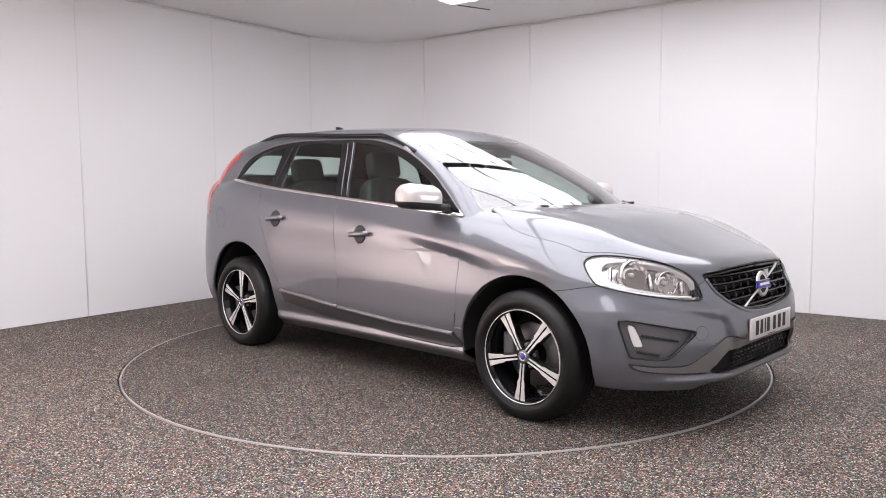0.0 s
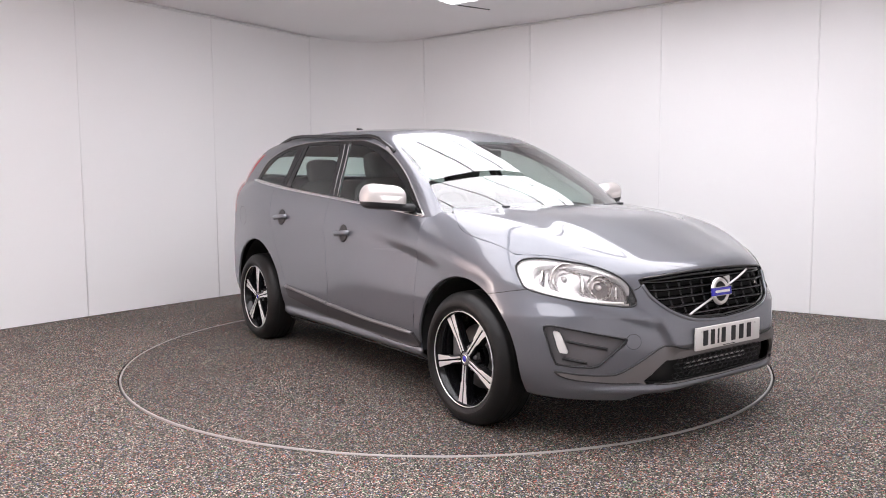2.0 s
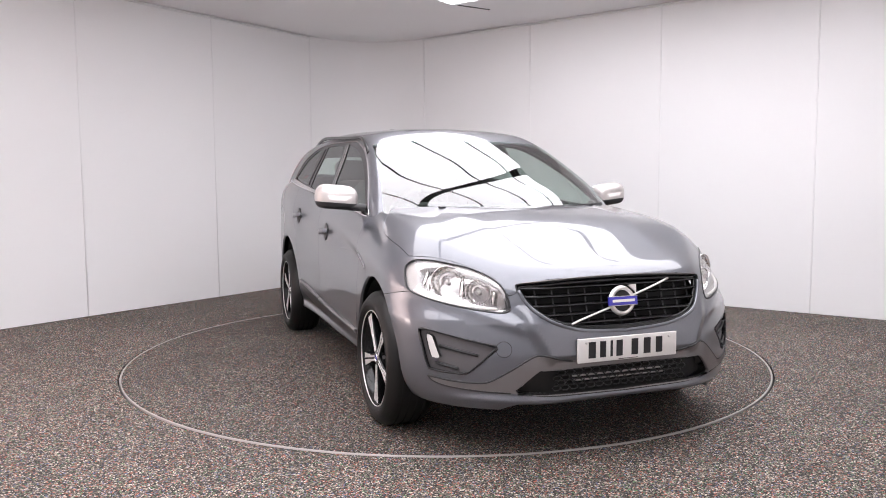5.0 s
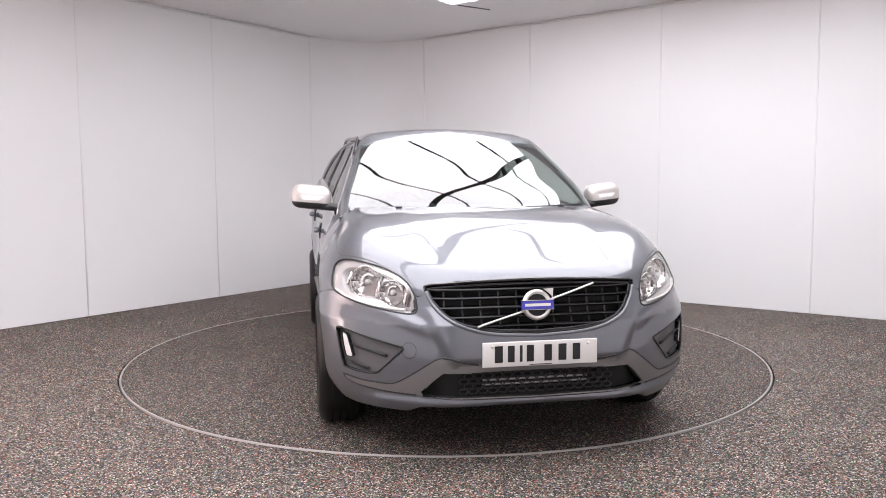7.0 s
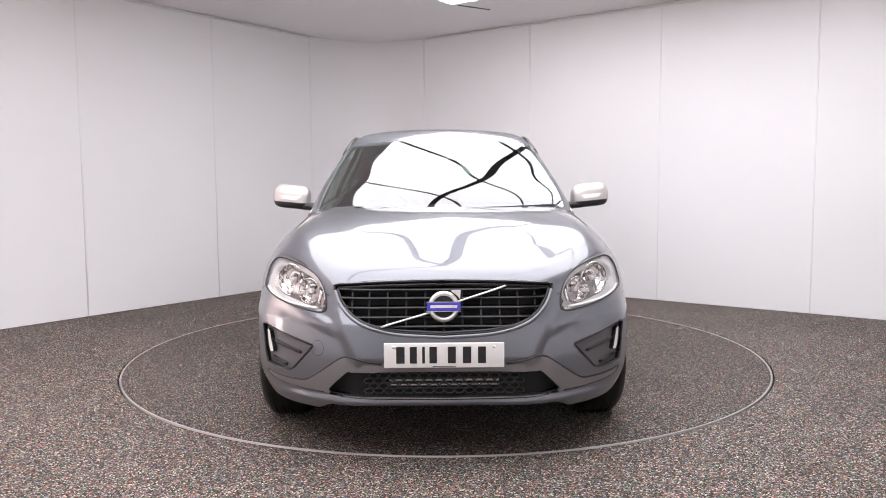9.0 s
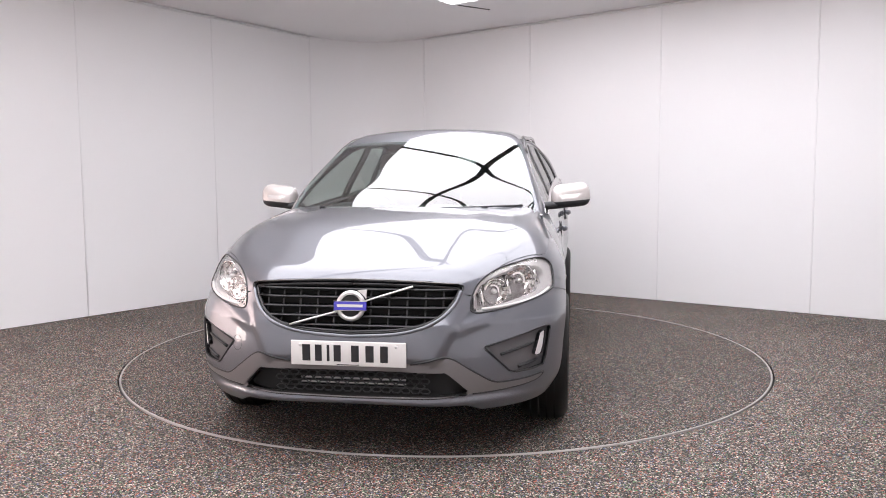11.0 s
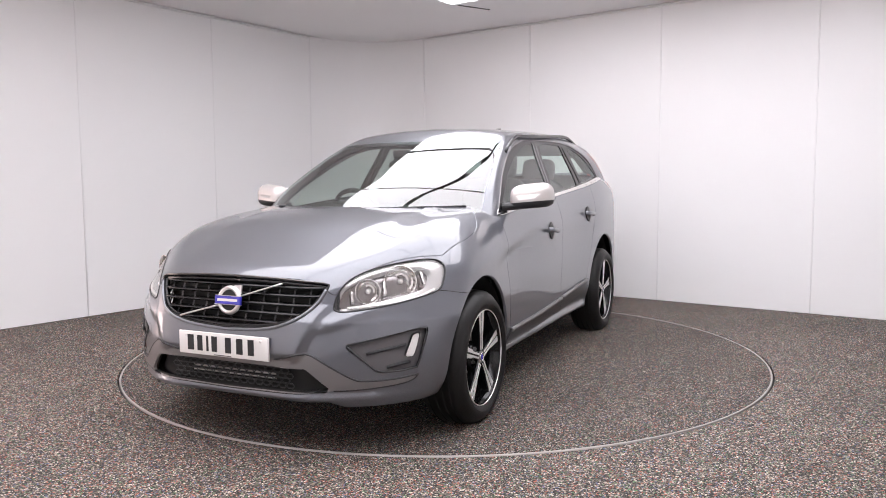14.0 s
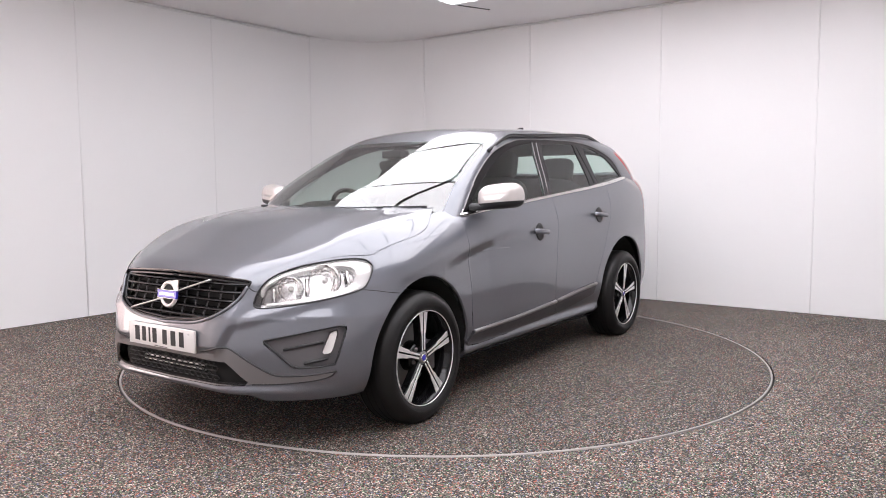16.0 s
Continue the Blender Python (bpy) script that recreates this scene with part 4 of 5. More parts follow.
for k in range(-5, 6):
    y = 0.082 * k
    zt = 0.80
    zb_ = min(z for z in np.linspace(0.58, 0.75, 60) if grille_half(z) > abs(y) + 0.01)
    pts = [front_point(y, z, -0.028) for z in np.linspace(zb_, zt - 0.01, 8)]
    part("upright", tube(pts, 0.0038, 6), MOULD_GREY, grille)
badge = new("badge")
badge.parent = grille
tagged(badge, "silver ring emblem with a blue bar on a slanting silver band")
c0 = front_point(0, 0.70, 0.012)
fm = Matrix.Translation(c0) @ Matrix.Rotation(radians(90), 4, "Z") @ Matrix.Rotation(radians(83), 4, "X")
bm = lathe([(0.047, -0.004), (0.049, 0.006), (0.056, 0.009), (0.064, 0.006), (0.068, -0.004)], 48, fm)
part("ring", bm, SILVER, badge)
part("blue_bar", prism([(-0.073, -0.019), (0.073, -0.019), (0.073, 0.019), (-0.073, 0.019)], 0.014, fm, 0.002), BLUE, badge, "blue enamel bar")
for lo, hi in ((-0.021, -0.0195), (0.0195, 0.021)):
    part("bar_rim", prism([(-0.074, lo), (0.074, lo), (0.074, hi), (-0.074, hi)], 0.0145, fm), SILVER, badge)
part("pale_mark", prism([(-0.058, -0.0055), (0.058, -0.0055), (0.058, 0.0065), (-0.058, 0.0065)], 0.0146, fm), SILVER, badge)
part("arrow_head", prism([(0.030, 0.069), (0.074, 0.072), (0.071, 0.030), (0.063, 0.042), (0.052, 0.052)], 0.008, fm, 0.001), SILVER, badge)
part("backing", prism([(0.048 * math.cos(2 * math.pi * k / 24), 0.048 * math.sin(2 * math.pi * k / 24)) for k in range(24)], 0.002, fm), SHELL, badge)
for y0, z0, y1, z1 in ((-0.272, 0.618, -0.058, 0.676), (0.058, 0.722, 0.272, 0.785)):
    pts = [front_point(y0 + (y1 - y0) * t, z0 + (z1 - z0) * t, 0.006) for t in np.linspace(0, 1, 9)]
    part("slash", tube(pts, 0.0065, 6, 0.7), SILVER, badge, "slanting silver band")

intake = new("lower_intake")
intake.parent = car
tagged(intake, "black honeycomb lower air intake")
tub.panel("intake_back", "intake", SHELL, intake, 0, lip=0.0, gap=-0.004, offset=-0.05)
for r in range(4):
    z = 0.40 - 0.024 * r
    for k in range(-9, 10):
        y = (k + 0.5 * (r % 2)) * 0.044
        if abs(y) < 0.35:
            p = front_point(y, z, -0.022)
            hexa = [(0.0215 * math.cos(math.pi / 3 * j), 0.0125 * math.sin(math.pi / 3 * j)) for j in range(6)]
            pts = [p + Vector((0, q[0], q[1])) for q in hexa + hexa[:1]]
            part("mesh_cell", tube(pts, 0.0032, 4, 1.0, Vector((1, 0, 0))), BLACK, intake)
for z in (0.372, 0.350):
    pts = [front_point(y, z, -0.040) for y in np.linspace(-0.24, 0.24, 11)]
    part("radiator_fin", tube(pts, 0.005, 5), SILVER, intake, "dull silver radiator fin")

# -- number plate, kept without characters --
plate = new("number_plate")
plate.parent = car
tagged(plate, "white number plate with plain black bars in place of characters")
pz = (0.449 + 0.553) / 2
px = surface_x(0.0, pz) + 0.010
pm = Matrix.Translation((px, 0, pz)) @ Matrix.Rotation(radians(90), 4, "Z") @ Matrix.Rotation(radians(90), 4, "X")
part("plate", box((0.516, 0.108, 0.012), (0, 0, 0), 0.004, 2, None), WHITE, plate)
plate.children[0].matrix_basis = pm
xs_ = (-0.187, -0.132, -0.088, -0.047, 0.033, 0.098, 0.162)
ws_ = (0.036, 0.030, 0.012, 0.032, 0.034, 0.036, 0.034)
for x_, w_ in zip(xs_, ws_):
    part("bar", prism([(x_ - w_ / 2, -0.034), (x_ + w_ / 2, -0.034), (x_ + w_ / 2, 0.038), (x_ - w_ / 2, 0.038)], 0.0075, pm), INK, plate)
part("maker_line", prism([(-0.05, -0.049), (0.05, -0.049), (0.05, -0.046), (-0.05, -0.046)], 0.0072, pm), INK, plate)
for sx in (-0.215, 0.215):
    part("screw_cap", lathe([(0.0001, 0.0085), (0.006, 0.008), (0.007, 0.006)], 12, pm @ Matrix.Translation((sx, 0.036, 0))), SILVER, plate)


# -- lamps and side pods --
def skin_point(x, y, z, off=0.0):
    p = np.array([[x, y, z]], float)
    for _ in range(6):
        n = tub.normals(p)
        p = p - n * lower_body(p)[:, None]
    return Vector(p[0] + tub.normals(p)[0] * off), Vector(tub.normals(p)[0])


for s in (1, -1):
    flip = Matrix.Diagonal((1, s, 1, 1))

    def mirrored(bm):
        bm.transform(flip)
        return bm
    lamp = new("headlamp")
    lamp.parent = car
    tagged(lamp, "clear headlamp with twin round reflectors and a silver surround")
    for lab_ in ("lamp_core", "lamp_band", "lamp_end"):
        tub.panel("lens", lab_, LENS, lamp, s, lip=0.0, gap=0.0, text="clear lens")
    tub.panel("housing", "lamp_core", LAMP_GREY, lamp, s, lip=0.0, gap=-0.004, offset=-0.052, text="silver lamp housing")
    tub.panel("surround", "lamp_band", LAMP_SILVER, lamp, s, lip=0.045, gap=0.0, offset=-0.010, text="pale silver surround")
    tub.panel("inner_wall", "lamp_end", BLACK, lamp, s, lip=0.03, gap=0.0, offset=-0.014)
    for u, z, r, dx in ((0.27, 0.752, 0.056, 0), (0.585, 0.786, 0.073, 0)):
        x, y = 2.13 + (1.72 - 2.13) * u, 0.54 + (0.85 - 0.54) * u
        p, n = skin_point(x, y, z, -0.030)
        d = (Vector((0.90, 0.43, 0.05))).normalized()
        m = Matrix.Translation(p) @ d.to_track_quat("Z", "Y").to_matrix().to_4x4()
        cup = [(0.0001, -0.040), (r * 0.28, -0.038), (r * 0.40, -0.028), (r * 0.52, -0.029), (r * 0.70, -0.017), (r * 0.82, -0.013), (r * 0.95, 0.0), (r, 0.008), (r * 1.05, 0.004)]
        cup = lathe(cup, 18, m)
        for f in cup.faces:
            f.smooth = False
        bowl = part("reflector", mirrored(cup), REFLECTOR, lamp, "round chrome reflector with facets")
        part("bulb", mirrored(lathe([(0.0001, 0.0), (0.010, -0.004), (0.012, -0.012), (0.012, -0.04)], 16, m)), SILVER, bowl)
        part("reflector_rim", mirrored(lathe([(r * 0.99, 0.006), (r * 1.02, 0.010), (r * 1.05, 0.006), (r * 1.05, -0.03)], 36, m)), CHROME, bowl)
    for x, y, z, nm, mt in ((1.735, 0.83, 0.80, "indicator", material("amber_glass", (0.55, 0.33, 0.2), rough=0.25, coat=0.5) if s == 1 else bpy.data.materials["amber_glass"]),):
        p, n = skin_point(x, y, z, -0.03)
        m = Matrix.Translation(p) @ n.to_track_quat("Z", "Y").to_matrix().to_4x4()
        part(nm, mirrored(lathe([(0.0001, 0.004), (0.010, 0.002), (0.014, -0.006), (0.015, -0.02)], 20, m)), mt, lamp, "pale amber indicator")
    for u, z0, z1, depth in ((0.12, 0.702, 0.765, -0.034), (0.43, 0.712, 0.800, -0.030), (0.80, 0.752, 0.838, -0.026)):
        x, y = 2.13 + (1.72 - 2.13) * u, 0.54 + (0.85 - 0.54) * u
        pts = [skin_point(x, y, z, depth)[0] for z in np.linspace(z0, z1, 5)]
        part("chrome_step", mirrored(tube(pts, 0.010, 4, 0.6, Vector((0.8, 0.6, 0)))), REFLECTOR, lamp, "bright chrome step")
    pts = [skin_point(x, y, z, -0.006)[0] for x, y, z in ((2.11, 0.565, 0.682), (2.05, 0.65, 0.688), (1.97, 0.735, 0.698), (1.88, 0.805, 0.716), (1.80, 0.848, 0.742))]
    part("light_guide", mirrored(tube(curve(pts, 5), 0.007, 8)), WHITE, lamp, "pale light guide along the lower edge")

    pod = new("bumper_pod")
    pod.parent = car
    tagged(pod, "grey plastic bumper insert with two ribs and an upright lamp")
    tub.panel("insert", "pod", GREY_PLASTIC, pod, s, lip=0.0, gap=-0.006, offset=-0.020)
    edge = tub.panel("pod_frame", "pod", BLACK, pod, s, lip=0.030, gap=-0.001, offset=0.001)
    bm = bmesh.new()
    bm.from_mesh(edge.data)
    bm.faces.ensure_lookup_table()
    bmesh.ops.delete(bm, geom=list(bm.faces)[:len([1 for l in tub.lab if l == "pod"])], context="FACES")
    bm.to_mesh(edge.data)
    bm.free()
    drl = tub.panel("running_lamp", "drl", WHITE, pod, s, lip=0.028, gap=0.002, offset=-0.004, text="white upright running lamp")
    for a, b in (((2.10, 0.655, 0.478), (1.98, 0.795, 0.512)), ((2.04, 0.725, 0.412), (1.965, 0.81, 0.432))):
        pts = [skin_point(*(Vector(a).lerp(Vector(b), t)), -0.014)[0] for t in np.linspace(0, 1, 7)]
        part("rib", mirrored(tube(pts, 0.007, 6)), BLACK, pod)
    # dark outline of the insert
    ring_ = [(-1.108, 0.521), (-0.95, 0.552), (-0.766, 0.583), (-0.737, 0.580), (-0.735, 0.56), (-0.770, 0.444), (-0.788, 0.405), (-0.86, 0.397), (-0.95, 0.394), (-0.985, 0.405), (-1.045, 0.458)]
    pts = []
    for u, z in ring_ + ring_[:1]:
        a, b = 1.5, 2.3
        for _ in range(40):
            x = (a + b) / 2
            y = u / math.cos(radians(45)) + x
            a, b = (x, b) if lower_body(np.array([[x, y, z]]))[0] < 0 else (a, x)
        pts.append(Vector((a, u / math.cos(radians(45)) + a, z)))
    part("pod_edge", mirrored(tube(pts, 0.0045, 6)), BLACK, pod, "black edge")

    # -- mirror --
    mirror = new("door_mirror")
    mirror.parent = car
    tagged(mirror, "silver-capped door mirror with a black base")
    n_u, n_v = 40, 24
    centre = Vector((0.626, 0.943, 1.157))
    vs, up_f, lo_f = [], [], []
    for j in range(n_v + 1):
        for i in range(n_u):
            a, b = 2 * math.pi * i / n_u, math.pi * j / n_v - math.pi / 2
            sg = lambda c, e: math.copysign(abs(c) ** e, c)
            x = 0.094 * sg(math.cos(b), 0.36) * sg(math.cos(a), 0.7)
            y = 0.120 * sg(math.cos(b), 0.36) * sg(math.sin(a), 0.6)
            z = 0.074 * sg(math.sin(b), 0.58)
            x = max(x, -0.055)
            z += 0.010 * (y / 0.118) - 0.02 * (x / 0.085) ** 2 * (z > 0)
            y *= 1 - 0.12 * (z > 0) * (z / 0.066) ** 2
            p = centre + Vector((x - 0.22 * (y + 0.0) * 1.0, y, z))
            vs.append((p.x, p.y * s, p.z))
    for j in range(n_v):
        for i in range(n_u):
            f = (j * n_u + i, j * n_u + (i + 1) % n_u, (j + 1) * n_u + (i + 1) % n_u, (j + 1) * n_u + i)
            (up_f if j >= 10 else lo_f).append(f if s > 0 else f[::-1])
    part_of(vs, up_f, "mirror_cap", CAP, mirror, "silver mirror cap")
    lower = part_of(vs, lo_f, "mirror_base", BLACK, mirror, "black mirror base")
    part("mirror_arm", mirrored(tube(curve([(0.66, 0.93, 1.108), (0.685, 0.87, 1.100), (0.70, 0.80, 1.093), (0.71, 0.76, 1.09)], 4), 0.033, 10, 0.75)), BLACK, mirror)
    part("mirror_glass", mirrored(box((0.006, 0.19, 0.10), (0.576, 0.950, 1.161), 0.002, 1)), CHROME, mirror, "mirror glass")
    part("indicator_strip", mirrored(tube(curve([(0.60, 1.053, 1.137), (0.665, 1.026, 1.131), (0.70, 0.982, 1.129)], 4), 0.004, 6)), WHITE, mirror)

    # -- beltline strip, pillar strips, roof rail --
    xs = np.linspace(0.842, -1.575, 46)
    bm = bmesh.new()
    rows = []
    for x in xs:
        zb_ = float(BELT(x))
        y0 = surface_y(x, zb_ + 0.012, cabin)
        y1 = max(surface_y(x, zb_ - 0.008), y0)
        rows.append([bm.verts.new((x, q[0], q[1])) for q in ((y0 - 0.004, zb_ + 0.013), (y0 + 0.003, zb_ + 0.012), (y1 + 0.005, zb_ - 0.001), (y1 + 0.002, zb_ - 0.005), (y1 - 0.01, zb_ - 0.005))])
    for a, b in zip(rows, rows[1:]):
        for j in range(4):
            f = bm.faces.new((a[j], a[j + 1], b[j + 1], b[j]))
            f.smooth = True
    part("belt_strip", mirrored(bm), CHROME, car, "bright strip along the window line")
    for x0, x1, wd in ((-0.345, -0.235, 0.0042), (-0.405, -0.292, 0.0042), (-1.02, -1.075, 0.004)):
        pts = []
        for t in np.linspace(0, 1, 8):
            zt, zl = 1.515, float(BELT(x1)) + 0.02
            z, x = zt + (zl - zt) * t, x0 + (x1 - x0) * t
            pts.append((x, surface_y(x, z, cabin) + 0.001, z))
        part("pillar_strip", mirrored(tube(pts, wd, 6, 1.0, Vector((1, 0, 0)))), TRIM_GREY if x0 > -0.5 else BLACK, car)
    pts = []
    for x in np.linspace(0.60, 0.842, 8):
        z = float(np.interp(x, (0.51, 0.69, 0.845), (1.297, 1.172, 1.046)))
        pts.append((x, surface_y(x, z, cabin) + 0.001, z))
    part("corner_strip", mirrored(tube(pts, 0.0032, 6)), CHROME, car)
    pts = []
    for q in curve([(0.80, 1.082, 0), (0.69, 1.172, 0), (0.51, 1.297, 0), (0.23, 1.438, 0), (-0.06, 1.514, 0), (-0.28, 1.538, 0), (-0.82, 1.552, 0), (-1.1, 1.543, 0), (-1.3, 1.512, 0), (-1.5, 1.427, 0), (-1.578, 1.283, 0)], 5):
        pts.append((q.x, surface_y(q.x, q.y, cabin) + 0.0015, q.y))
    part("window_trim", mirrored(tube(pts, 0.0045, 6)), TRIM_GREY, car, "satin grey trim over the windows")
    rail = []
    for x in np.linspace(0.30, -1.52, 30):
        t = (0.30 - x) / 1.82
        y = 0.648 - 0.045 * min(1, t * 5) + 0.012 * max(0, t - 0.8) * 5
        lift = 0.030 * min(1, t * 7, (1 - t) * 9)
        rail.append((x, y, surface_z(x, y, cabin) + lift - 0.008))
    part("rail_end", mirrored(cushion((0.13, 0.024, 0.03), Vector(rail[1]) + Vector((0.005, 0, -0.012)), (0, 20, 0), 0.6)), HANDLE, car, "silver foot of the roof rail")
    part("roof_rail", mirrored(tube(rail, 0.0115, 10, 1.2)), GLOSS_BLACK, car, "black roof rail")
    # -- door handles --
    for hx, hz in ((0.015, 0.915), (-0.915, 0.99)):
        p, n = skin_point(hx, 0.9, hz, 0.0)
        tilt = 0.085
        ax = (Vector((1, 0, 0)) - n * n.x).normalized()
        ay = n.cross(ax)
        m = Matrix.Translation(p) @ Matrix((ax, ay, n)).transposed().to_4x4() @ Matrix.Rotation(-tilt, 4, "Z")
        handle = new("door_handle")
        handle.parent = car
        tagged(handle, "grey door handle over a dark round recess")
        part("recess", mirrored(lathe([(0.0001, 0.002), (0.042, 0.003), (0.056, 0.004), (0.059, 0.0)], 32, m)), BLACK, handle, "dark round recess")
        pts = [(-0.085, 0, 0.012), (-0.07, 0, 0.03), (-0.03, 0, 0.036), (0.03, 0, 0.036), (0.075, 0, 0.030), (0.092, 0, 0.010)]
        bm = tube(curve(pts, 4), 0.0165, 10, 0.6, Vector((0, 0, 1)))
        bm.transform(m)
        part("grip", mirrored(bm), PAINT, handle, "blue-grey painted grip")
        part("keyhole_cap", mirrored(box((0.03, 0.02, 0.012), m @ Vector((-0.085, 0, 0.012)), 0.004)), TRIM_GREY, handle)

def diag_point(u, z, off=0.0):
    """A place on the skin by the slanting width u and the height z."""
    a, b = 1.2, 2.4
    for _ in range(40):
        x = (a + b) / 2
        a, b = (x, b) if lower_body(np.array([[x, u * math.sqrt(2) + x, z]]))[0] < 0 else (a, x)
    return skin_point(a, u * math.sqrt(2) + a, z, off)[0]


GROOVE_1 = ((0.27, 0.458), (0.34, 0.472), (0.405, 0.488), (0.453, 0.478), (0.54, 0.416), (0.61, 0.368), (0.66, 0.358), (0.75, 0.361), (0.828, 0.373))
GROOVE_2 = ((0.53, 0.320), (0.64, 0.322), (0.763, 0.335), (0.812, 0.352), (0.83, 0.373))
LAMP_EDGE = ((-1.149, 0.688), (-1.135, 0.73), (-1.112, 0.766), (-1.078, 0.797), (-1.015, 0.828), (-0.913, 0.856), (-0.75, 0.877), (-0.65, 0.876), (-0.606, 0.858),
             (-0.594, 0.829), (-0.618, 0.772), (-0.653, 0.739), (-0.76, 0.714), (-0.89, 0.692), (-1.02, 0.675), (-1.11, 0.668), (-1.142, 0.674))
for s in (1, -1):
    flip = Matrix.Diagonal((1, s, 1, 1))
    for line in (GROOVE_1, GROOVE_2):
        bm = tube([front_point(p.x, p.y, 0.001) for p in curve([(*q, 0) for q in line], 4)], 0.0048, 6)
        bm.transform(flip)
        part("valance_groove", bm, BLACK, car, "dark groove in the bumper")
    bm = tube([diag_point(p.x, p.y, 0.0) for p in curve([(*q, 0) for q in LAMP_EDGE], 3, True)] + [diag_point(*LAMP_EDGE[0])], 0.0042, 6)
    bm.transform(flip)
    part("lamp_seal", bm, BLACK, car, "black seal round the headlamp")
    # paler tube paints the light that the moulding's upper facet catches
    for x0, x1 in ((-0.86, -0.23), (-0.218, 0.832)):
        pts = []
        for x in np.linspace(x0, x1, 14):
            z = float(np.interp(x, (-0.87, -0.216, 0.34, 0.838), (0.486, 0.430, 0.400, 0.391)))
            pts.append((x, surface_y(x, z) + 0.006, z - 0.010))
        bm = tube(pts, 0.0135, 8, 0.95)
        bm.transform(flip)
        part("moulding_edge", bm, TRIM_GREY, car, "paler grey edge standing for light on the moulding's upper facet")
# black tube draws the dark gap along the doors' lower edge
for s in (1, -1):
    pts = []
    for x in np.linspace(-0.84, 0.83, 24):
        z = float(np.interp(x, (-0.84, -0.226, 0.82), (0.402, 0.333, 0.308)))
        pts.append((x, surface_y(x, z) + 0.002, z))
    bm = tube(pts, 0.006, 6)
    bm.transform(Matrix.Diagonal((1, s, 1, 1)))
    part("door_seal", bm, BLACK, car, "black line drawn for the dark gap under the doors")
p, n = skin_point(2.16, 0.555, 0.512)
m = Matrix.Translation(p) @ n.to_track_quat("Z", "Y").to_matrix().to_4x4()
bm = lathe([(0.0335, 0.0002), (0.0345, 0.0006), (0.0355, 0.0002)], 32, m)
bm.transform(Matrix.Diagonal((1, -1, 1, 1)))
part("towing_eye_cover", bm, SHELL, car)

# fuel flap ring on the right-hand quarter
p, n = skin_point(-1.655, 0.9, 0.98, 0.0)
m = Matrix.Translation(p) @ n.to_track_quat("Z", "Y").to_matrix().to_4x4()
bm = lathe([(0.0755, 0.0004), (0.0765, 0.0008), (0.078, 0.0004)], 40, m)
bm.transform(Matrix.Diagonal((1, -1, 1, 1)))
part("fuel_flap", bm, SHELL, car)

# aerial fin
fin = prism([(-0.10, 0), (0.10, 0), (0.02, 0.022), (-0.05, 0.052), (-0.085, 0.056)], 0.03, Matrix.Translation((-1.24, 0.015, surface_z(-1.24, 0, cabin) - 0.004)) @ Matrix.Rotation(radians(90), 4, "X"), 0.006)
part("aerial_fin", fin, GLOSS_BLACK, car)

# wipers and cowl
cowl = []
for y in np.linspace(-0.74, 0.74, 25):
    x = surface_x(abs(y), 1.10, cabin)
    cowl.append((x + 0.01, y, 1.074 - 0.05 * abs(y) ** 2))
part("cowl", tube(cowl, 0.035, 8, 0.5), BLACK, car, "black scuttle panel under the windscreen")


def screen_point(y, z, off):
    p = np.array([[surface_x(abs(y), z, cabin), abs(y), z]])
    n = top.normals(p)[0]
    q = p[0] + n * off
    return Vector((q[0], math.copysign(q[1], y), q[2]))


for a, b in (((0.24, 1.083), (0.66, 1.094)), ((-0.62, 1.073), (-0.1, 1.077))):
    pts = [screen_point(a[0] + (b[0] - a[0]) * t, a[1] + (b[1] - a[1]) * t, 0.014) for t in np.linspace(0, 1, 12)]
    wp = part("wiper", tube(pts, 0.007, 6), BLACK, car, "black wiper blade")
    part("wiper_arm", tube([q + Vector((0.012, 0, 0.002)) for q in pts[:8]], 0.006, 6), GLOSS_BLACK, wp)
# washer jets on the bonnet
for y in (-0.47, 0.47):
    part("washer_jet", box((0.03, 0.035, 0.010), (1.17, y, surface_z(1.17, abs(y)) + 0.003), 0.004), BLACK, car)


# -- inside --
for sx, sy in ((-0.12, 0.37), (-0.12, -0.37)):
    seat = new("front_seat")
    seat.parent = car
    tagged(seat, "charcoal leather front seat with headrest")
    part("squab", cushion((0.52, 0.50, 0.16), (sx + 0.22, sy, 0.66)), SEAT, seat)
    part("backrest", cushion((0.15, 0.50, 0.62), (sx - 0.10, sy, 0.97), (0, -16, 0)), SEAT, seat)
    part("headrest", cushion((0.10, 0.27, 0.20), (sx - 0.21, sy, 1.36), (0, -12, 0)), SEAT, seat)
    for o in (-0.05, 0.05):
        part("headrest_post", tube([(sx - 0.17, sy + o, 1.2), (sx - 0.20, sy + o, 1.33)], 0.007, 6), TRIM_GREY, seat)
bench = new("rear_bench")
bench.parent = car
tagged(bench, "charcoal leather rear bench with headrests")
part("bench_squab", cushion((0.50, 1.30, 0.16), (-0.80, 0, 0.68)), SEAT, bench)
part("bench_back", cushion((0.15, 1.30, 0.58), (-1.08, 0, 0.98), (0, -18, 0), 0.3), SEAT, bench)
for y in (-0.40, 0.40):
    part("headrest", cushion((0.10, 0.27, 0.20), (-1.20, y, 1.33), (0, -12, 0)), SEAT, bench)
part("dashboard", cushion((0.42, 1.36, 0.26), (0.80, 0, 0.96), (0, 6, 0), 0.35), CABIN, car, "charcoal dashboard")
part("instrument_hood", cushion((0.22, 0.38, 0.12), (0.68, -0.37, 1.06)), CABIN, car)
sw = new("steering_wheel")
sw.parent = car
tagged(sw, "black leather steering wheel")
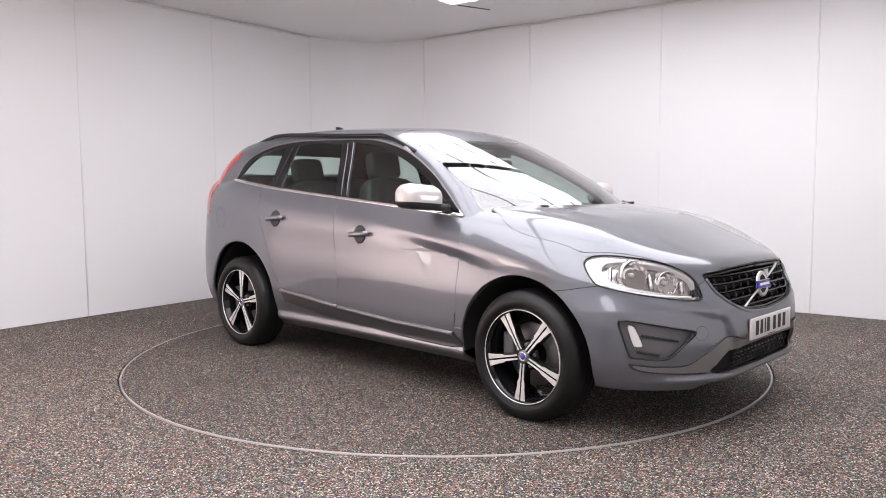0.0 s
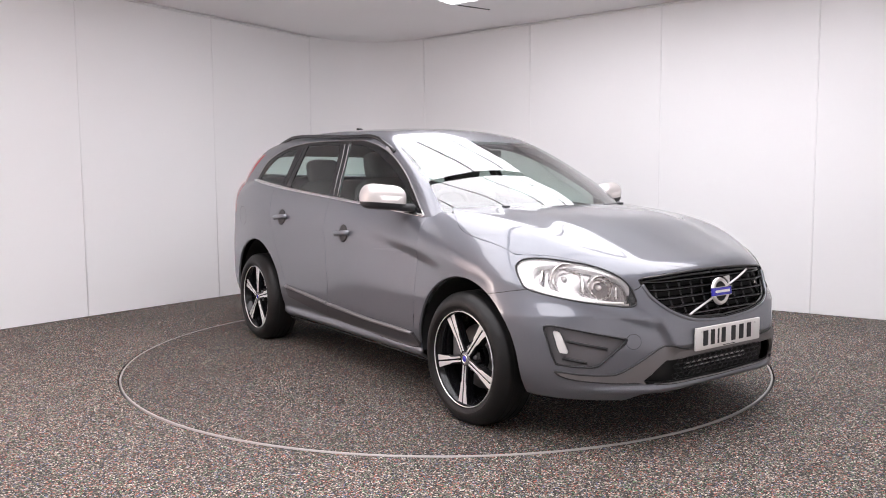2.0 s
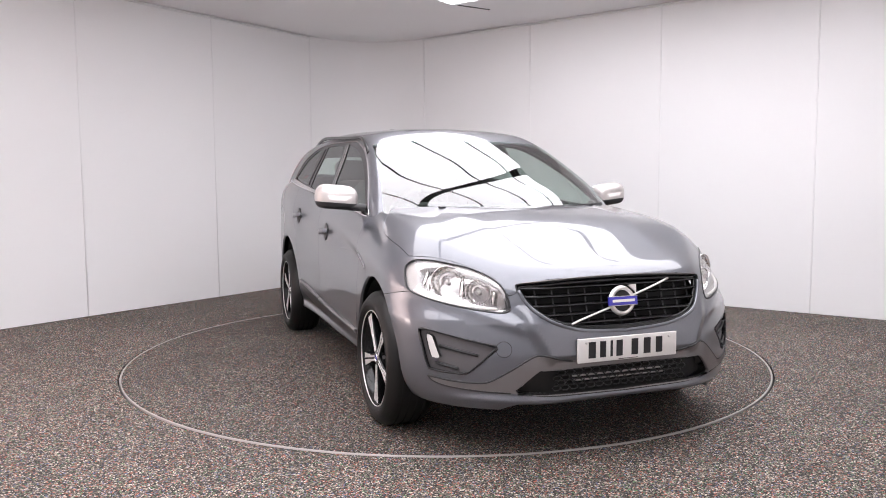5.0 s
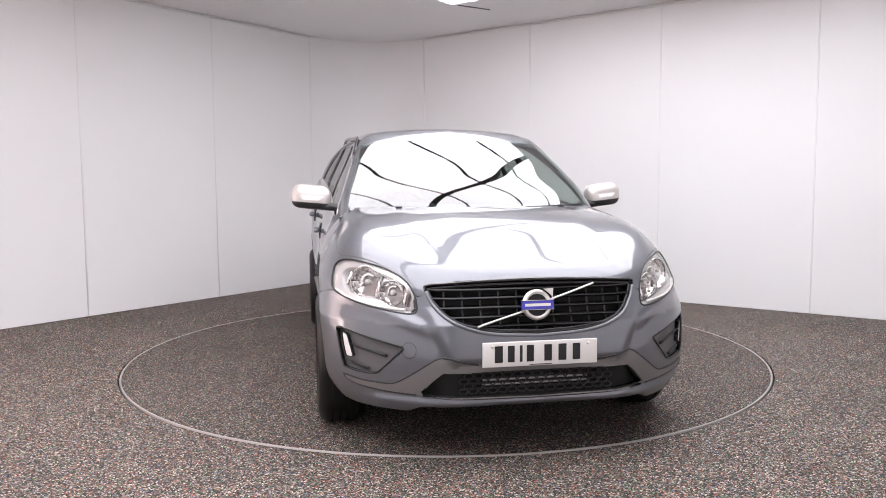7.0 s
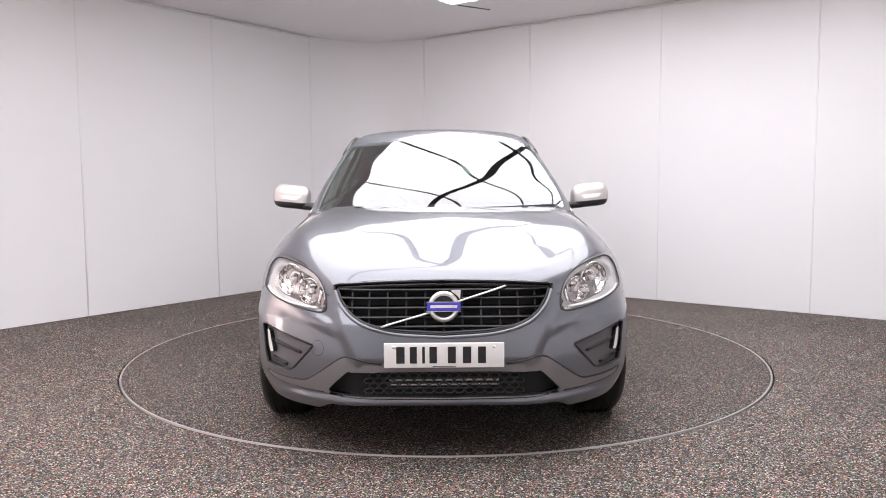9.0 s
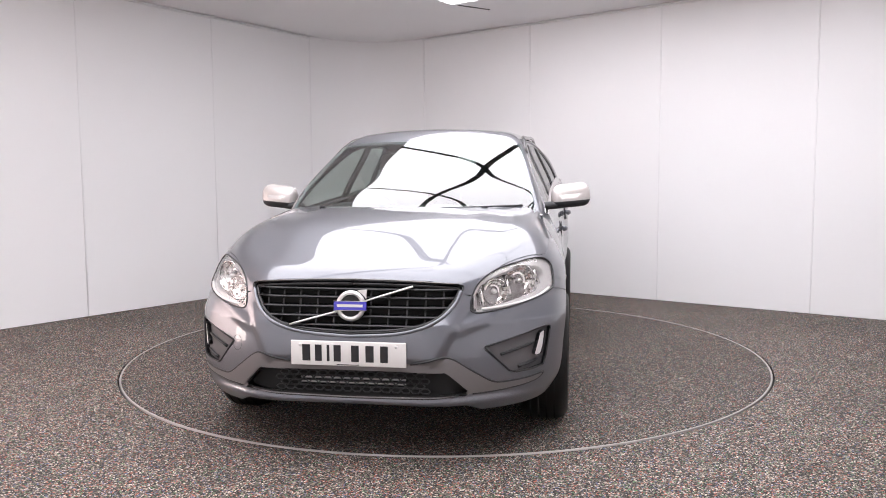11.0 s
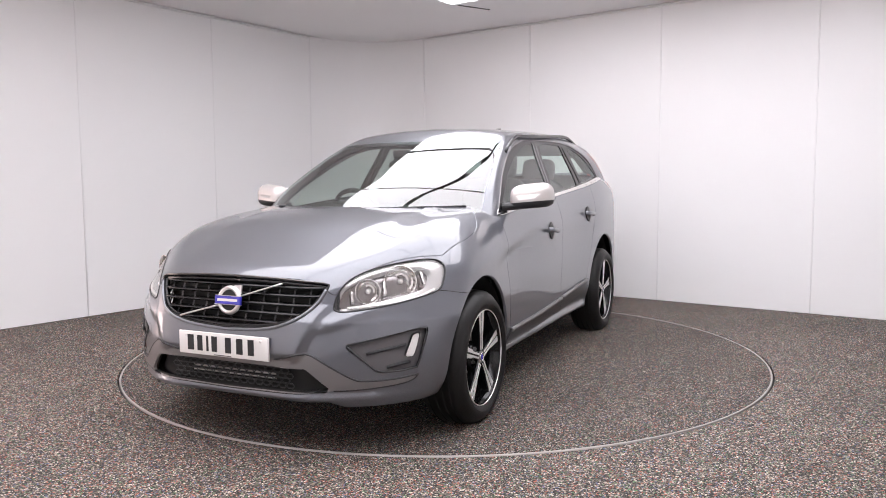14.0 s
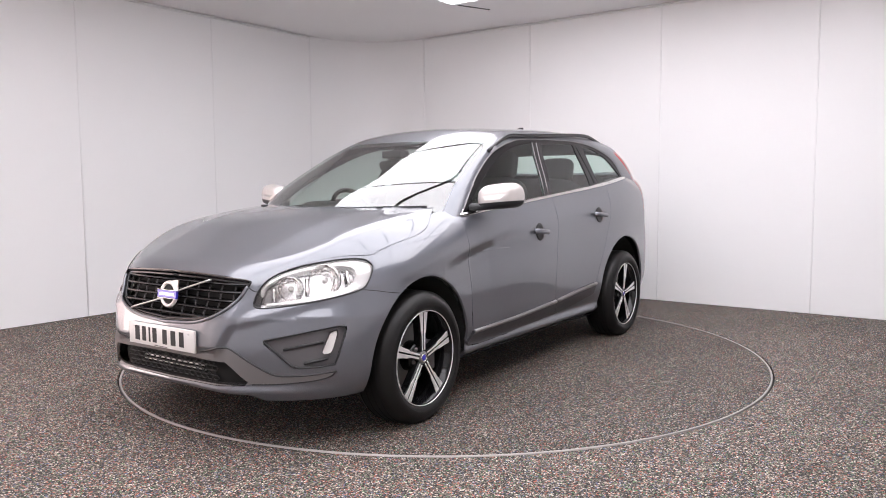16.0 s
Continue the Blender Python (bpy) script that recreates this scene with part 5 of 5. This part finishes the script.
m = Matrix.Translation((0.44, -0.37, 1.03)) @ Matrix.Rotation(radians(-64), 4, "Y")
ring_pts = [m @ Vector((0.18 * math.cos(2 * math.pi * k / 40), 0.18 * math.sin(2 * math.pi * k / 40), 0)) for k in range(41)]
part("wheel_ring", tube(ring_pts, 0.016, 8, 1.0, Vector((0, 0.01, 1))), SEAT, sw)
part("wheel_hub", cushion((0.14, 0.16, 0.06), (0, 0, 0)), SEAT, sw).matrix_basis = m
for a in (0, 180, 270):
    d = Vector((-math.sin(radians(a)) if a == 270 else 0, math.cos(radians(a)), 0)) if a != 270 else Vector((-1, 0, 0))
    part("wheel_spoke", tube([m @ (d * 0.05), m @ (d * 0.175)], 0.013, 6), SILVER, sw)
mp = screen_point(0.0, 1.45, -0.07)
mir = new("interior_mirror")
mir.parent = car
tagged(mir, "black interior mirror behind the windscreen")
part("mirror_shell", cushion((0.035, 0.25, 0.07), mp + Vector((-0.04, 0, -0.03)), (0, 10, 0), 0.5), CABIN, mir)
part("sensor_housing", box((0.10, 0.16, 0.05), screen_point(0, 1.475, -0.05), 0.012), CABIN, mir, "black sensor housing")
hl = new("cabin_lining")
hl.parent = car
tagged(hl, "dark cabin lining")
top.panel("headlining", "body", CABIN, hl, 0, lip=0.0, gap=-0.004, offset=-0.022)
top.panel("pillar_lining", "tail_top", CABIN, hl, 1, lip=0.0, gap=-0.004, offset=-0.022)
top.panel("pillar_lining", "tail_top", CABIN, hl, -1, lip=0.0, gap=-0.004, offset=-0.022)
for s in (1, -1):
    tub.panel("lamp_backing", "tail_lamp", SHELL, car, s, lip=0.0, gap=-0.004, offset=-0.02)
part("cargo_floor", box((0.9, 1.35, 0.04), (-1.55, 0, 1.02), 0.01), CABIN, hl)
part("cabin_floor", box((2.2, 1.45, 0.04), (-0.1, 0, 0.48), 0.01), CABIN, hl)
for s in (1, -1):
    part("door_card", box((2.1, 0.03, 0.55), (-0.25, s * 0.76, 0.78), 0.01), CABIN, hl)


def motions():
    """Turntable and car go round together at an even pace."""
    disc_rows, car_rows = [], []
    for k in range(33):
        t = 0.5 * k
        a = -90.0 - (-0.431 + 5.031 * (t - 9.0))
        disc = pose(*AXIS, 0, 0, a)
        disc_rows.append((t, disc))
        car_rows.append((t, disc @ pose(0.111, -0.030, 0.0)))
    walk(turntable, disc_rows)
    walk(car, car_rows)


motions()
